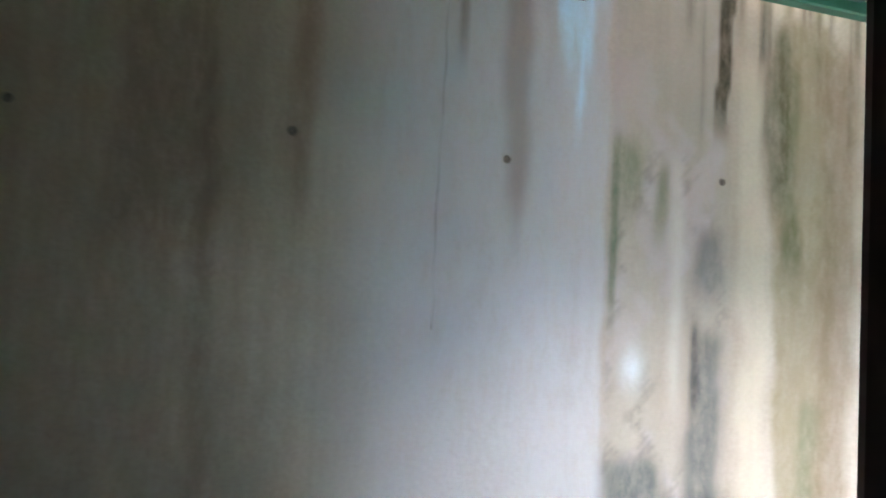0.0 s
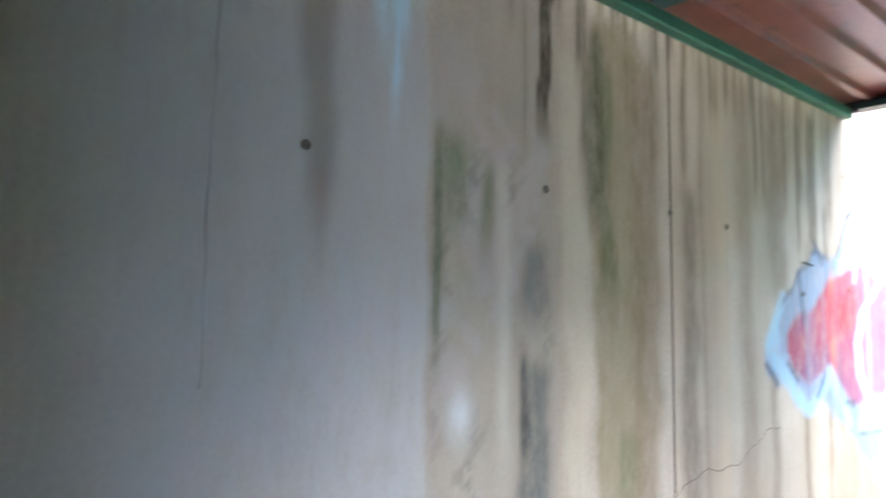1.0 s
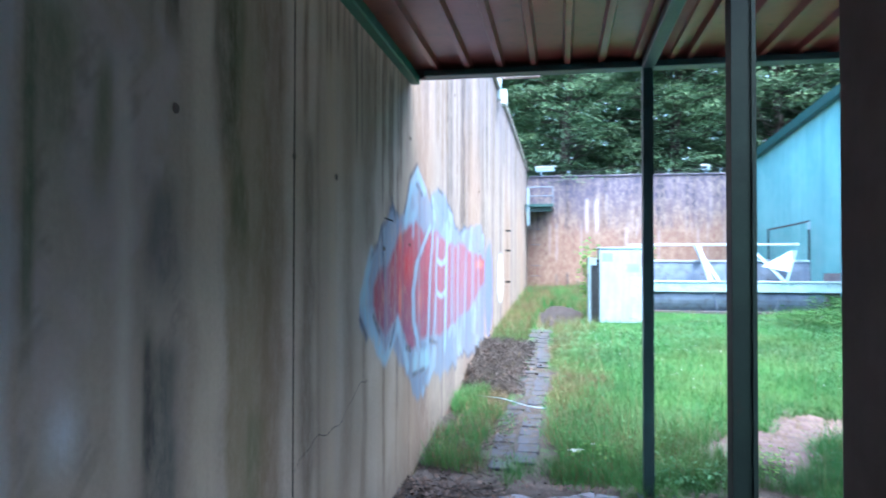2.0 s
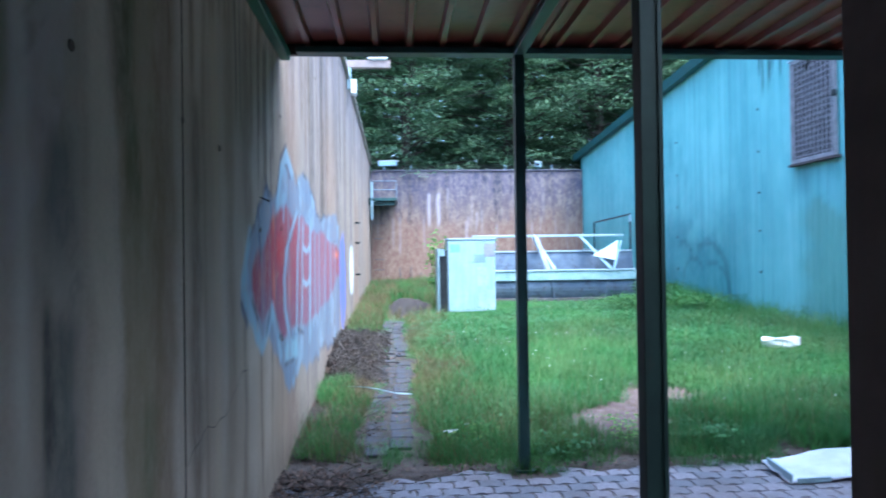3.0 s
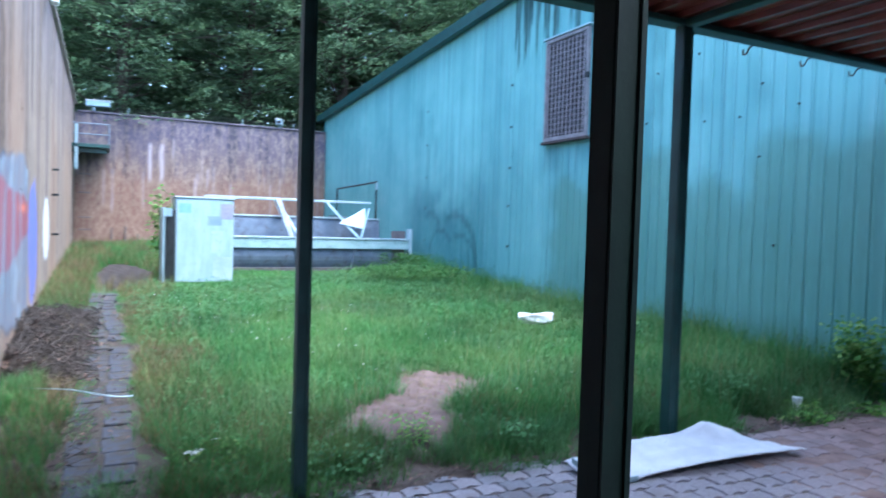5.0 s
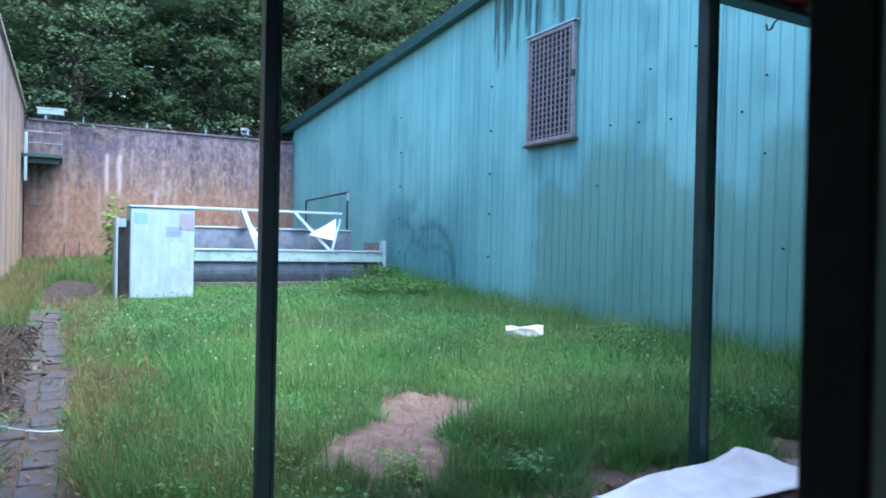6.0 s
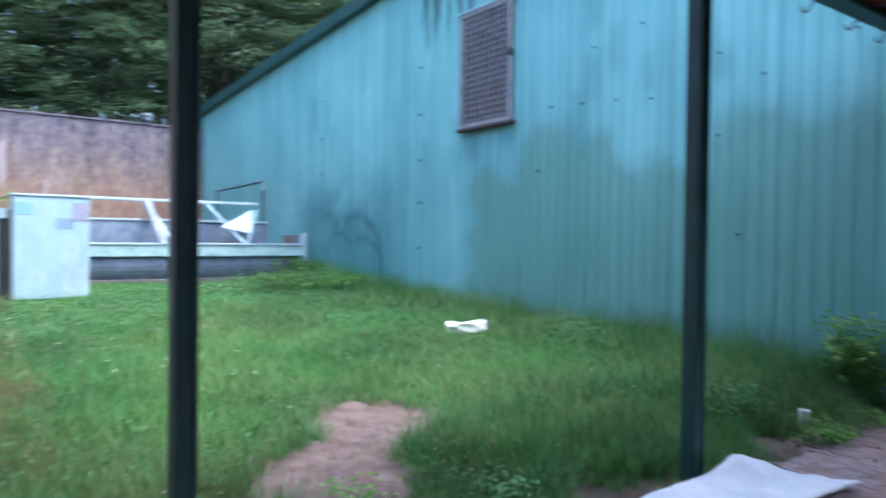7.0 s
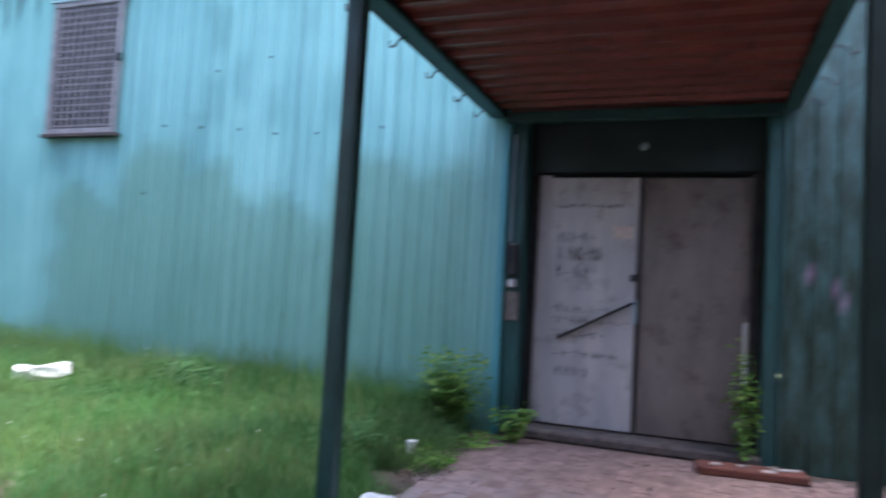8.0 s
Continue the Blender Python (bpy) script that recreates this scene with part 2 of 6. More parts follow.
def rod(bm, a, b, r, r2=None, seg=8):
    a, b = Vector(a), Vector(b)
    q = (b - a).to_track_quat("Z", "Y").to_matrix().to_4x4()
    got = bmesh.ops.create_cone(bm, cap_ends=True, segments=seg, radius1=r, radius2=r if r2 is None else r2, depth=(b - a).length)["verts"]
    bmesh.ops.transform(bm, matrix=Matrix.Translation((a + b) / 2) @ q, verts=got)


def one(fn, *a, **k):
    bm = bmesh.new()
    fn(bm, *a, **k)
    return bm


def raw_mesh(name, verts, faces, material):
    """A mesh from arrays of corners and equal-sided faces."""
    verts, faces = np.asarray(verts, dtype=np.float32), np.asarray(faces, dtype=np.int32)
    me = bpy.data.meshes.new(name)
    k = faces.shape[1]
    me.vertices.add(len(verts))
    me.vertices.foreach_set("co", verts.ravel())
    me.loops.add(faces.size)
    me.loops.foreach_set("vertex_index", faces.ravel())
    me.polygons.add(len(faces))
    me.polygons.foreach_set("loop_start", np.arange(0, faces.size, k, dtype=np.int32))
    me.update(calc_edges=True)
    me.materials.append(material)
    return me


def colour_layer(me, name, rgba):
    layer = me.color_attributes.new(name, "FLOAT_COLOR", "POINT")
    layer.data.foreach_set("color", np.asarray(rgba, dtype=np.float32).ravel())


def smooth01(x, a, b):
    k = np.clip((x - a) / (b - a), 0, 1)
    return k * k * (3 - 2 * k)


def lay(rgba, mask, colour):
    """Lays a colour over a layer by a mask of 0..1."""
    a = np.clip(mask, 0, 1)[:, None]
    c = np.array(colour[:3])[None]
    out_a = a[:, 0] + rgba[:, 3] * (1 - a[:, 0])
    safe = np.maximum(out_a, 1e-6)[:, None]
    rgba[:, :3] = (c * a + rgba[:, :3] * rgba[:, 3:4] * (1 - a)) / safe
    rgba[:, 3] = out_a
    return rgba


def wobble(y, z, seed, sy=5.0, sz=1.0):
    """A smooth wandering value of about -1..1 over a wall."""
    r = np.random.RandomState(seed)
    out = np.zeros_like(y)
    for k in range(5):
        f = 1.6 ** k
        a, b, c = r.uniform(0.6, 1.4), r.uniform(0.6, 1.4), r.uniform(0, 6.28)
        out += np.sin(y * sy * f * a + c + 1.7 * np.sin(z * sz * f * b + c * 2)) / (1 + 0.6 * k)
    return out / 2.2





# ---- ground ----
def ground_z(x, y):
    """Height of the ground: level paving, then a lawn that rises towards the back and the cladding."""
    x, y = np.asarray(x, dtype=float), np.asarray(y, dtype=float)
    rise = np.clip(y - 3.05, 0, None)
    lift = smooth01(y, 3.0, 3.6)
    z = lift * 0.05 + 0.033 * rise + lift * 0.012 * np.clip(x - 1.0, 0, 5.3)
    bumps = 0.018 * np.sin(1.7 * x + 0.9 * y) + 0.014 * np.sin(2.9 * y - 1.3 * x + 1)
    hump = 0.16 * np.exp(-((x - 5.5) / 0.7) ** 2 - ((y - 10.6) / 0.8) ** 2)
    return z + lift * (bumps + hump) - 0.05 * (1 - lift)


def build_ground():
    """One sheet of earth, fine in the yard and reaching far out."""
    xs = np.concatenate(([-900, -200, -40, -8, -2], np.linspace(-0.6, 6.9, 76), [9, 20, 60, 250, 900]))
    ys = np.concatenate(([-900, -200, -40, -10, -4], np.linspace(-1, 19.5, 165), [24, 40, 90, 300, 900]))
    X, Y = np.meshgrid(xs, ys)
    Z = np.where(Y < 19.6, ground_z(np.clip(X, 0, 6.4), np.clip(Y, -1, 19)), 0.6)
    nx, ny = len(xs), len(ys)
    i, j = np.meshgrid(np.arange(nx - 1), np.arange(ny - 1))
    a = (j * nx + i).ravel()
    me = raw_mesh("ground", np.stack([X.ravel(), Y.ravel(), Z.ravel()], 1), np.stack([a, a + 1, a + nx + 1, a + nx], 1), EARTH)
    ob = tagged(new("ground", me), "earth ground of the overgrown yard", "ground", kind="structure")
    return ob


build_ground()


# ---- concrete walls ----
WALL_TOP = 4.02
BACK_TOP = 3.80
BACK_Y = 18.9


def stain_strip(rgba, y, z, y0, w, z0, z1, colour, amount, seed, soft=0.06):
    """A vertical run-off stain with ragged sides that fades at its ends."""
    centre = y0 + min(0.03, 0.25 * w) * wobble(y, z, seed, 0.5, 2.5)
    half = w / 2 * (0.85 + 0.3 * wobble(y, z, seed + 1, 0.5, 3.0))
    m = 1 - smooth01(np.abs(y - centre), half - soft * 0.5, half + soft * 0.5)
    m *= smooth01(z, z0, z0 + 0.25) * (1 - smooth01(z, z1 - 0.1, z1 + 0.02))
    return lay(rgba, m * amount, srgb(*colour))


def paint_long_wall(y, z):
    g = np.zeros((len(y), 4))
    dark, olive, grey, pale, brown, blue = (74, 66, 54), (112, 106, 70), (92, 90, 86), (196, 194, 190), (116, 92, 74), (168, 190, 204)
    # runs from the top under the roof edge
    r = random.Random(5)
    for k in range(46):
        y0 = 0.2 + k * 0.068 + r.uniform(-0.03, 0.03)
        long = r.choice((0.15, 0.2, 0.3, 0.45, 0.7))
        g = stain_strip(g, y, z, y0, r.uniform(0.02, 0.06), 2.5 - long, 2.6, dark, r.uniform(0.75, 1.0), 40 + k, 0.03)
    m = smooth01(-1.0 - y + 0.15 * wobble(y, z, 70, 1.0, 1.0), -0.25, 0.6)
    g = lay(g, m * 0.5, srgb(118, 96, 76))
    # a smooth pale coat that ends in a straight ragged edge
    coat = smooth01(y + 0.05 * wobble(y, z, 71, 0.5, 2.0), -1.3, -0.85) * (1 - smooth01(y + 0.012 * wobble(y, z, 72, 0.5, 9.0) - 0.05 * smooth01(0.9 - z, 0, 0.5), -0.145, -0.115))
    g = lay(g, coat * 0.8, srgb(178, 172, 170))
    # mottled band beside it
    band = smooth01(y, -0.13, -0.10) * (1 - smooth01(y + 0.02 * wobble(y, z, 90, 0.5, 6.0), 0.40, 0.46))
    g = lay(g, band * 0.55, srgb(158, 146, 132))
    g = lay(g, band * smooth01(wobble(y, z, 91, 9.0, 5.0), 0.0, 0.5) * 0.5, srgb(176, 160, 156))
    speck = smooth01(wobble(y, z, 101, 36.0, 22.0), 0.1, 0.6) * smooth01(wobble(y, z, 102, 7.0, 3.0), -0.4, 0.4)
    g = lay(g, band * speck * (1 - smooth01(z, 1.75, 1.95)) * 0.5, srgb(110, 104, 96))
    g = lay(g, smooth01(y, 0.62, 0.68) * (1 - smooth01(y, 1.0, 1.1)) * speck * 0.4, srgb(122, 112, 82))
    g = stain_strip(g, y, z, -0.095, 0.035, 1.1, 1.93, (84, 96, 66), 0.85, 32, 0.03)
    g = stain_strip(g, y, z, -0.04, 0.09, 1.5, 1.92, (104, 110, 80), 0.7, 92, 0.05)
    g = stain_strip(g, y, z, 0.11, 0.06, 1.42, 1.85, (98, 106, 72), 0.7, 33, 0.04)
    g = stain_strip(g, y, z, 0.19, 0.06, 0.8, 1.85, (196, 186, 172), 0.45, 93, 0.05)
    g = stain_strip(g, y, z, 0.34, 0.16, 0.1, 1.22, (92, 90, 84), 0.9, 13, 0.10)
    g = stain_strip(g, y, z, 0.28, 0.05, 0.72, 1.26, (58, 58, 54), 0.8, 94, 0.03)
    g = stain_strip(g, y, z, 0.33, 0.14, 1.20, 1.60, (104, 100, 94), 0.75, 34, 0.06)
    g = stain_strip(g, y, z, 0.32, 0.13, 1.46, 1.60, (66, 66, 60), 0.85, 95, 0.05)
    g = stain_strip(g, y, z, 0.02, 0.26, 0.0, 0.76, (84, 86, 80), 0.9, 35, 0.10)
    g = stain_strip(g, y, z, 0.36, 0.26, 0.0, 0.60, (70, 72, 64), 0.85, 44, 0.14)
    g = lay(g, np.exp(-((y - 0.0) / 0.045) ** 2 - ((z - 1.05) / 0.07) ** 2) * 0.7, srgb(206, 210, 214))
    g = stain_strip(g, y, z, 0.54, 0.15, 0.0, 2.3, (196, 180, 156), 0.5, 36, 0.07)
    g = stain_strip(g, y, z, 0.385, 0.085, 1.86, 2.7, (62, 54, 36), 1.0, 11, 0.015)
    g = stain_strip(g, y, z, 0.80, 0.34, 0.0, 2.5, (136, 120, 88), 0.7, 15, 0.05)
    g = stain_strip(g, y, z, 0.73, 0.10, 1.3, 2.3, (94, 92, 58), 0.75, 96, 0.06)
    g = stain_strip(g, y, z, 0.86, 0.12, 0.0, 0.95, (112, 108, 78), 0.7, 97, 0.08)
    g = stain_strip(g, y, z, 0.66, 0.10, 1.55, 2.45, (66, 66, 36), 0.7, 45, 0.06)
    g = stain_strip(g, y, z, 0.98, 0.22, 0.3, 2.4, (118, 94, 66), 0.6, 16, 0.1)
    g = stain_strip(g, y, z, 1.30, 0.14, 0.3, 1.9, (76, 72, 66), 0.8, 17, 0.08)
    g = stain_strip(g, y, z, 1.42, 0.06, 0.0, 2.5, (84, 72, 60), 0.5, 46, 0.05)
    g = stain_strip(g, y, z, 1.58, 0.12, 0.2, 2.3, (190, 168, 140), 0.5, 37)
    g = stain_strip(g, y, z, 1.80, 0.16, 0.0, 2.5, (104, 86, 68), 0.5, 18, 0.1)
    g = stain_strip(g, y, z, 2.16, 0.22, 1.3, 2.5, (84, 68, 54), 0.65, 19, 0.12)
    g = stain_strip(g, y, z, 2.08, 0.10, 0.0, 1.2, (84, 74, 62), 0.6, 47, 0.06)
    g = stain_strip(g, y, z, 2.60, 0.14, 1.5, 2.5, (52, 46, 40), 0.9, 20)
    g = stain_strip(g, y, z, 2.45, 0.07, 0.0, 0.9, (78, 68, 58), 0.7, 48, 0.04)
    g = stain_strip(g, y, z, 2.85, 0.08, 1.7, 2.5, (56, 50, 44), 0.85, 21)
    g = stain_strip(g, y, z, 2.74, 0.03, 0.0, 0.85, (70, 60, 52), 0.7, 49, 0.02)
    g = stain_strip(g, y, z, -0.51, 0.12, 1.5, 2.8, brown, 0.5, 22)
    g = stain_strip(g, y, z, -0.48, 0.05, 1.35, 1.75, (140, 112, 98), 0.45, 38)
    g = stain_strip(g, y, z, -0.50, 0.07, 1.52, 1.6, (100, 116, 66), 0.6, 39)
    g = stain_strip(g, y, z, -0.71, 0.04, 2.0, 2.8, dark, 0.6, 31, 0.02)
    g = stain_strip(g, y, z, -1.22, 0.09, 1.4, 2.3, (112, 80, 60), 0.5, 23)
    g = stain_strip(g, y, z, -1.6, 0.3, 1.3, 2.8, (96, 70, 54), 0.35, 24)
    g = stain_strip(g, y, z, -1.5, 0.06, 0.3, 2.2, (112, 88, 70), 0.35, 29)
    for k, (dy, lo, w) in enumerate(((-0.33, 2.08, 0.05), (-0.29, 1.98, 0.05), (-0.25, 1.80, 0.035), (-0.22, 2.02, 0.04), (-0.28, 2.14, 0.14), (-0.17, 2.3, 0.05))):
        g = stain_strip(g, y, z, dy, w, lo, 2.8, (182, 204, 216), 0.95, 80 + k, 0.02)
    # the open wall
    m = smooth01(y, 2.7, 3.3) * (0.55 + 0.4 * smooth01(wobble(y, z * 0.15, 75, 4.6, 0.5), -0.3, 0.5))
    g = lay(g, m, srgb(108, 95, 90))
    m = smooth01(y, 3.0, 3.6) * smooth01(z + 0.35 * wobble(y, z, 76, 4.0, 0.4), 2.4, 3.8)
    g = lay(g, m * 0.55, srgb(104, 98, 108))
    g = stain_strip(g, y, z, 5.55, 0.42, 1.55, 4.1, (70, 60, 60), 0.95, 28, 0.12)
    g = stain_strip(g, y, z, 3.05, 0.10, 1.9, 4.1, (88, 76, 70), 0.7, 98, 0.05)
    g = stain_strip(g, y, z, 2.42, 0.05, 1.55, 2.5, (44, 40, 38), 0.9, 99, 0.02)
    for k, (y0, w, z0) in enumerate(((3.22, 0.06, 2.2), (3.42, 0.05, 2.5), (3.7, 0.10, 2.1), (4.05, 0.07, 2.3), (4.35, 0.12, 2.0), (4.8, 0.08, 1.9), (5.15, 0.10, 1.8), (6.2, 0.16, 2.0), (6.9, 0.2, 1.9), (7.8, 0.2, 2.2))):
        g = stain_strip(g, y, z, y0, w, z0, 4.1, ((86, 74, 66), (112, 92, 76), (76, 68, 70))[k % 3], 0.75, 520 + k, 0.05)
    r = random.Random(8)
    for k in range(90):
        y0 = r.uniform(3.2, 18.7)
        long = r.choice((0.4, 0.7, 1.1, 1.8))
        g = stain_strip(g, y, z, y0, r.uniform(0.05, 0.22), 4.0 - long, 4.1, r.choice(((80, 70, 62), (68, 60, 58), (104, 84, 68))), r.uniform(0.6, 0.95), 120 + k, 0.05)
    m = smooth01(y, 2.2, 3.2) * smooth01(wobble(y, z * 0.4, 73, 1.3, 0.8), -0.3, 0.5) * (1 - smooth01(z, 2.0, 3.2))
    g = lay(g, m * 0.5, srgb(150, 116, 90))
    for k in range(40):
        y0, z1 = r.uniform(2.3, 12), r.uniform(1.0, 3.4)
        g = stain_strip(g, y, z, y0, r.uniform(0.03, 0.12), z1 - r.uniform(0.5, 1.6), z1, (74, 60, 50), r.uniform(0.5, 0.9), 260 + k, 0.03)
    m = smooth01(y, 0.5, 1.2) * (1 - smooth01(y, 3.4, 4.2)) * smooth01(wobble(y, z * 0.3, 74, 2.4, 0.6), -0.5, 0.4)
    g = lay(g, m * 0.3, srgb(166, 136, 106))
    m = (1 - smooth01(z + 0.12 * wobble(y, z, 3, 4.0), 0.0, 0.35)) * 0.5
    g = lay(g, m, srgb(96, 84, 70))
    return g


def inside(y, z, oy, oz, ry, rz, ragged, seed):
    """A ragged closed blot: above 0 inside, about 1 at its middle."""
    ang = np.arctan2((z - oz) / rz, (y - oy) / ry)
    rad = np.hypot((y - oy) / ry, (z - oz) / rz)
    r = np.random.RandomState(seed)
    edge = np.ones_like(y)
    for k in range(2, 12):
        edge += ragged * r.uniform(-1, 1) / k ** 0.6 * np.sin(k * ang + r.uniform(0, 6.28))
    return edge - rad


def paint_graffiti(y, z):
    """A sprayed lettering in worn reds on a blue-grey ground, with thin bowed outlines."""
    p = np.zeros((len(y), 4))
    near = (y > 1.6) & (y < 11)
    rag = 0.05 * wobble(y, z * 0.2, 9, 7.0, 0.4) + 0.03 * wobble(y, z * 0.2, 11, 19.0, 0.4)
    # ground of the lettering, between a ragged top and a dripping lower edge
    top = np.interp(y, (1.97, 2.15, 2.4, 2.67, 2.95, 3.15, 3.34, 3.55, 3.8, 4.2, 4.5, 5.3, 6.0, 6.9, 7.5), (1.2, 1.33, 1.55, 1.68, 1.68, 1.86, 2.0, 1.97, 1.82, 1.96, 1.94, 1.64, 1.76, 1.82, 1.7)) + rag * 0.8
    low = np.interp(y, (1.97, 2.13, 2.47, 2.74, 3.0, 3.34, 3.8, 4.2, 5.0, 6.0, 6.8, 7.5), (1.16, 0.98, 0.80, 0.84, 0.66, 0.47, 0.48, 0.44, 0.46, 0.40, 0.34, 0.34)) + rag * 1.3
    blot = np.minimum(top - z, z - low)
    blot = np.minimum(blot, np.minimum((y - 1.98), (7.5 - y)))
    ground = near * smooth01(blot, -0.015, 0.04)
    fade = 0.88 - 0.15 * smooth01(y, 4.5, 7.0)
    p = lay(p, ground * 0.88 * fade, srgb(108, 126, 148))
    p = lay(p, ground * smooth01(wobble(y, z, 10, 2.2, 2.0), -0.1, 0.6) * 0.6 * fade, srgb(104, 122, 140))
    p = lay(p, ground * smooth01(wobble(y, z, 13, 3.6, 3.0), 0.2, 0.7) * 0.5 * fade, srgb(164, 190, 206))
    # red body
    rt = np.interp(y, (2.22, 2.32, 2.6, 2.78, 2.92, 3.3, 3.6, 4.1, 4.6, 5.4, 6.2, 7.0, 7.5), (1.22, 1.34, 1.38, 1.56, 1.58, 1.68, 1.60, 1.62, 1.55, 1.56, 1.50, 1.46, 1.42)) + rag * 0.5
    rl = np.interp(y, (2.22, 2.32, 2.48, 2.62, 2.78, 2.92, 3.1, 3.5, 4.2, 5.0, 6.0, 7.5), (1.14, 1.04, 0.95, 0.98, 1.06, 0.94, 0.80, 0.84, 0.78, 0.82, 0.86, 1.1)) + rag * 0.4
    core = np.minimum(np.minimum(rt - z, z - rl), np.minimum(y - 2.22, 7.5 - y))
    c = near * smooth01(core, -0.01, 0.05)
    p = lay(p, c * 0.9, srgb(146, 46, 60))
    p = lay(p, c * smooth01(1.18 - z + 0.2 * wobble(y, z, 15, 2.0, 3.0), -0.05, 0.3) * 0.85, srgb(122, 70, 92))
    p = lay(p, c * smooth01(wobble(y, z, 23, 1.8, 4.0), 0.2, 0.7) * smooth01(y, 2.2, 2.5) * (1 - smooth01(y, 3.4, 3.8)) * 0.55, srgb(124, 84, 110))
    p = lay(p, c * smooth01(y, 3.5, 4.4) * (1 - smooth01(y, 6.6, 7.1)) * 0.45, srgb(142, 98, 112))
    for y0, z0, w, h in ((2.84, 1.15, 0.03, 0.12), (3.42, 1.10, 0.04, 0.10), (2.84, 1.50, 0.03, 0.08), (7.0, 1.34, 0.3, 0.04)):
        p = lay(p, near * np.exp(-((y - y0) / w) ** 2 - ((z - z0) / h) ** 2) * 0.85, srgb(226, 112, 66))
    hot = np.exp(-((y - 3.0) / 0.3) ** 2 - ((z - 1.36) / 0.14) ** 2)
    p = lay(p, c * hot * 0.75, srgb(182, 40, 48))
    # upright outlines with a slight bow, each with a thin dark shadow line
    strokes = (((3.81, 1.64), (3.34, 1.37), (3.22, 1.18), (3.24, 0.98), (3.47, 0.71), 0.055), ((3.95, 1.66), (3.80, 1.30), (3.78, 1.16), (3.74, 0.9), (3.71, 0.77), 0.035),
               ((4.15, 1.57), (4.07, 1.3), (4.05, 1.15), (4.0, 0.95), (3.94, 0.81), 0.03), ((4.59, 1.71), (4.55, 1.4), (4.53, 1.13), (4.5, 0.9), (4.46, 0.64), 0.06),
               ((5.23, 1.55), (5.21, 1.3), (5.20, 1.11), (5.2, 0.8), (5.2, 0.58), 0.05), ((5.81, 1.48), (5.76, 1.3), (5.72, 1.1), (5.68, 0.9), (5.66, 0.71), 0.06),
               ((4.86, 1.5), (4.85, 1.3), (4.84, 1.1), (4.84, 0.9), (4.82, 0.7), 0.03), ((6.3, 1.5), (6.32, 1.3), (6.3, 1.1), (6.28, 0.9), (6.3, 0.6), 0.08), ((6.85, 1.5), (6.84, 1.3), (6.86, 1.1), (6.85, 0.9), (6.8, 0.7), 0.06))
    for k, (*line, w) in enumerate(strokes):
        zs, ys = [q[1] for q in line[::-1]], [q[0] for q in line[::-1]]
        yc = np.interp(z, zs, ys) + 0.012 * wobble(y, z, 60 + k, 0.2, 4)
        ends = smooth01(z, zs[0] - 0.05, zs[0] + 0.03) * (1 - smooth01(z, zs[-1] - 0.03, zs[-1] + 0.05))
        p = lay(p, near * (1 - smooth01(np.abs(y - yc), w * 0.75, w + 0.012)) * ends * (0.92 if k < 4 else 0.6), srgb(136, 162, 178))
        for side in (-1, 1):
            p = lay(p, near * (1 - smooth01(np.abs(y - yc - side * (w + 0.022)), 0.006, 0.02)) * ends * 0.55, srgb(78, 66, 82))
    for y0, zc in ((4.3, 1.10), (4.3, 1.36)):
        m = (1 - smooth01(np.abs(z - zc - 0.25 * (y - y0) ** 2 * 4), 0.016, 0.03)) * (1 - smooth01(np.abs(y - y0), 0.2, 0.24))
        p = lay(p, near * m * 0.85, srgb(146, 174, 190))
    # a solid pale drip at the foot of the first letter
    foot = near * smooth01(z + 0.02 * wobble(y, z, 65, 9.0, 1.0), 0.60, 0.64) * (1 - smooth01(z, 0.72, 0.80)) * smooth01(y, 3.16, 3.24) * (1 - smooth01(y, 3.7, 3.85))
    p = lay(p, foot * 0.9, srgb(140, 172, 184))
    # a pale hook at the crest
    for y0, z0, y1, z1, w in ((2.98, 1.62, 3.14, 1.86, 0.035), (3.14, 1.86, 3.34, 1.98, 0.035), (3.34, 1.98, 3.6, 1.88, 0.03), (3.2, 1.55, 3.24, 1.7, 0.012), (3.9, 1.86, 3.98, 1.72, 0.03), (2.03, 1.2, 2.2, 1.42, 0.03), (2.05, 1.15, 2.45, 0.86, 0.04), (2.5, 0.84, 2.78, 1.0, 0.03), (2.78, 1.02, 3.05, 0.72, 0.035)):
        dy, dz = y1 - y0, z1 - z0
        u = np.clip(((y - y0) * dy + (z - z0) * dz) / (dy * dy + dz * dz), 0, 1)
        dist = np.hypot(y - y0 - u * dy, z - z0 - u * dz)
        p = lay(p, near * (1 - smooth01(dist, w * 0.5, w + 0.03)) * 0.75, srgb(146, 174, 190))
    for y0, z0, y1, z1 in ((2.95, 1.68, 3.12, 1.92), (3.12, 1.92, 3.33, 2.03), (3.3, 1.9, 3.5, 1.84), (3.75, 1.9, 3.9, 1.78), (4.15, 1.95, 4.35, 1.93), (2.4, 1.56, 2.46, 1.3), (2.62, 1.74, 2.72, 1.62), (2.6, 0.9, 2.72, 1.02), (3.2, 0.64, 3.6, 0.62), (2.0, 1.1, 2.12, 1.0), (3.0, 0.84, 3.12, 0.83), (2.24, 1.1, 2.36, 1.0), (3.78, 0.8, 4.1, 0.74)):
        dy, dz = y1 - y0, z1 - z0
        u = np.clip(((y - y0) * dy + (z - z0) * dz) / (dy * dy + dz * dz), 0, 1)
        dist = np.hypot(y - y0 - u * dy, z - z0 - u * dz)
        p = lay(p, near * (1 - smooth01(dist, 0.006, 0.026)) * 0.8, srgb(62, 62, 74))
    runs = smooth01(wobble(y, z * 0.1, 21, 13.0, 0.3), 0.2, 0.7) * smooth01(blot, 0.0, 0.15)
    p = lay(p, near * runs * 0.32, srgb(140, 152, 168))
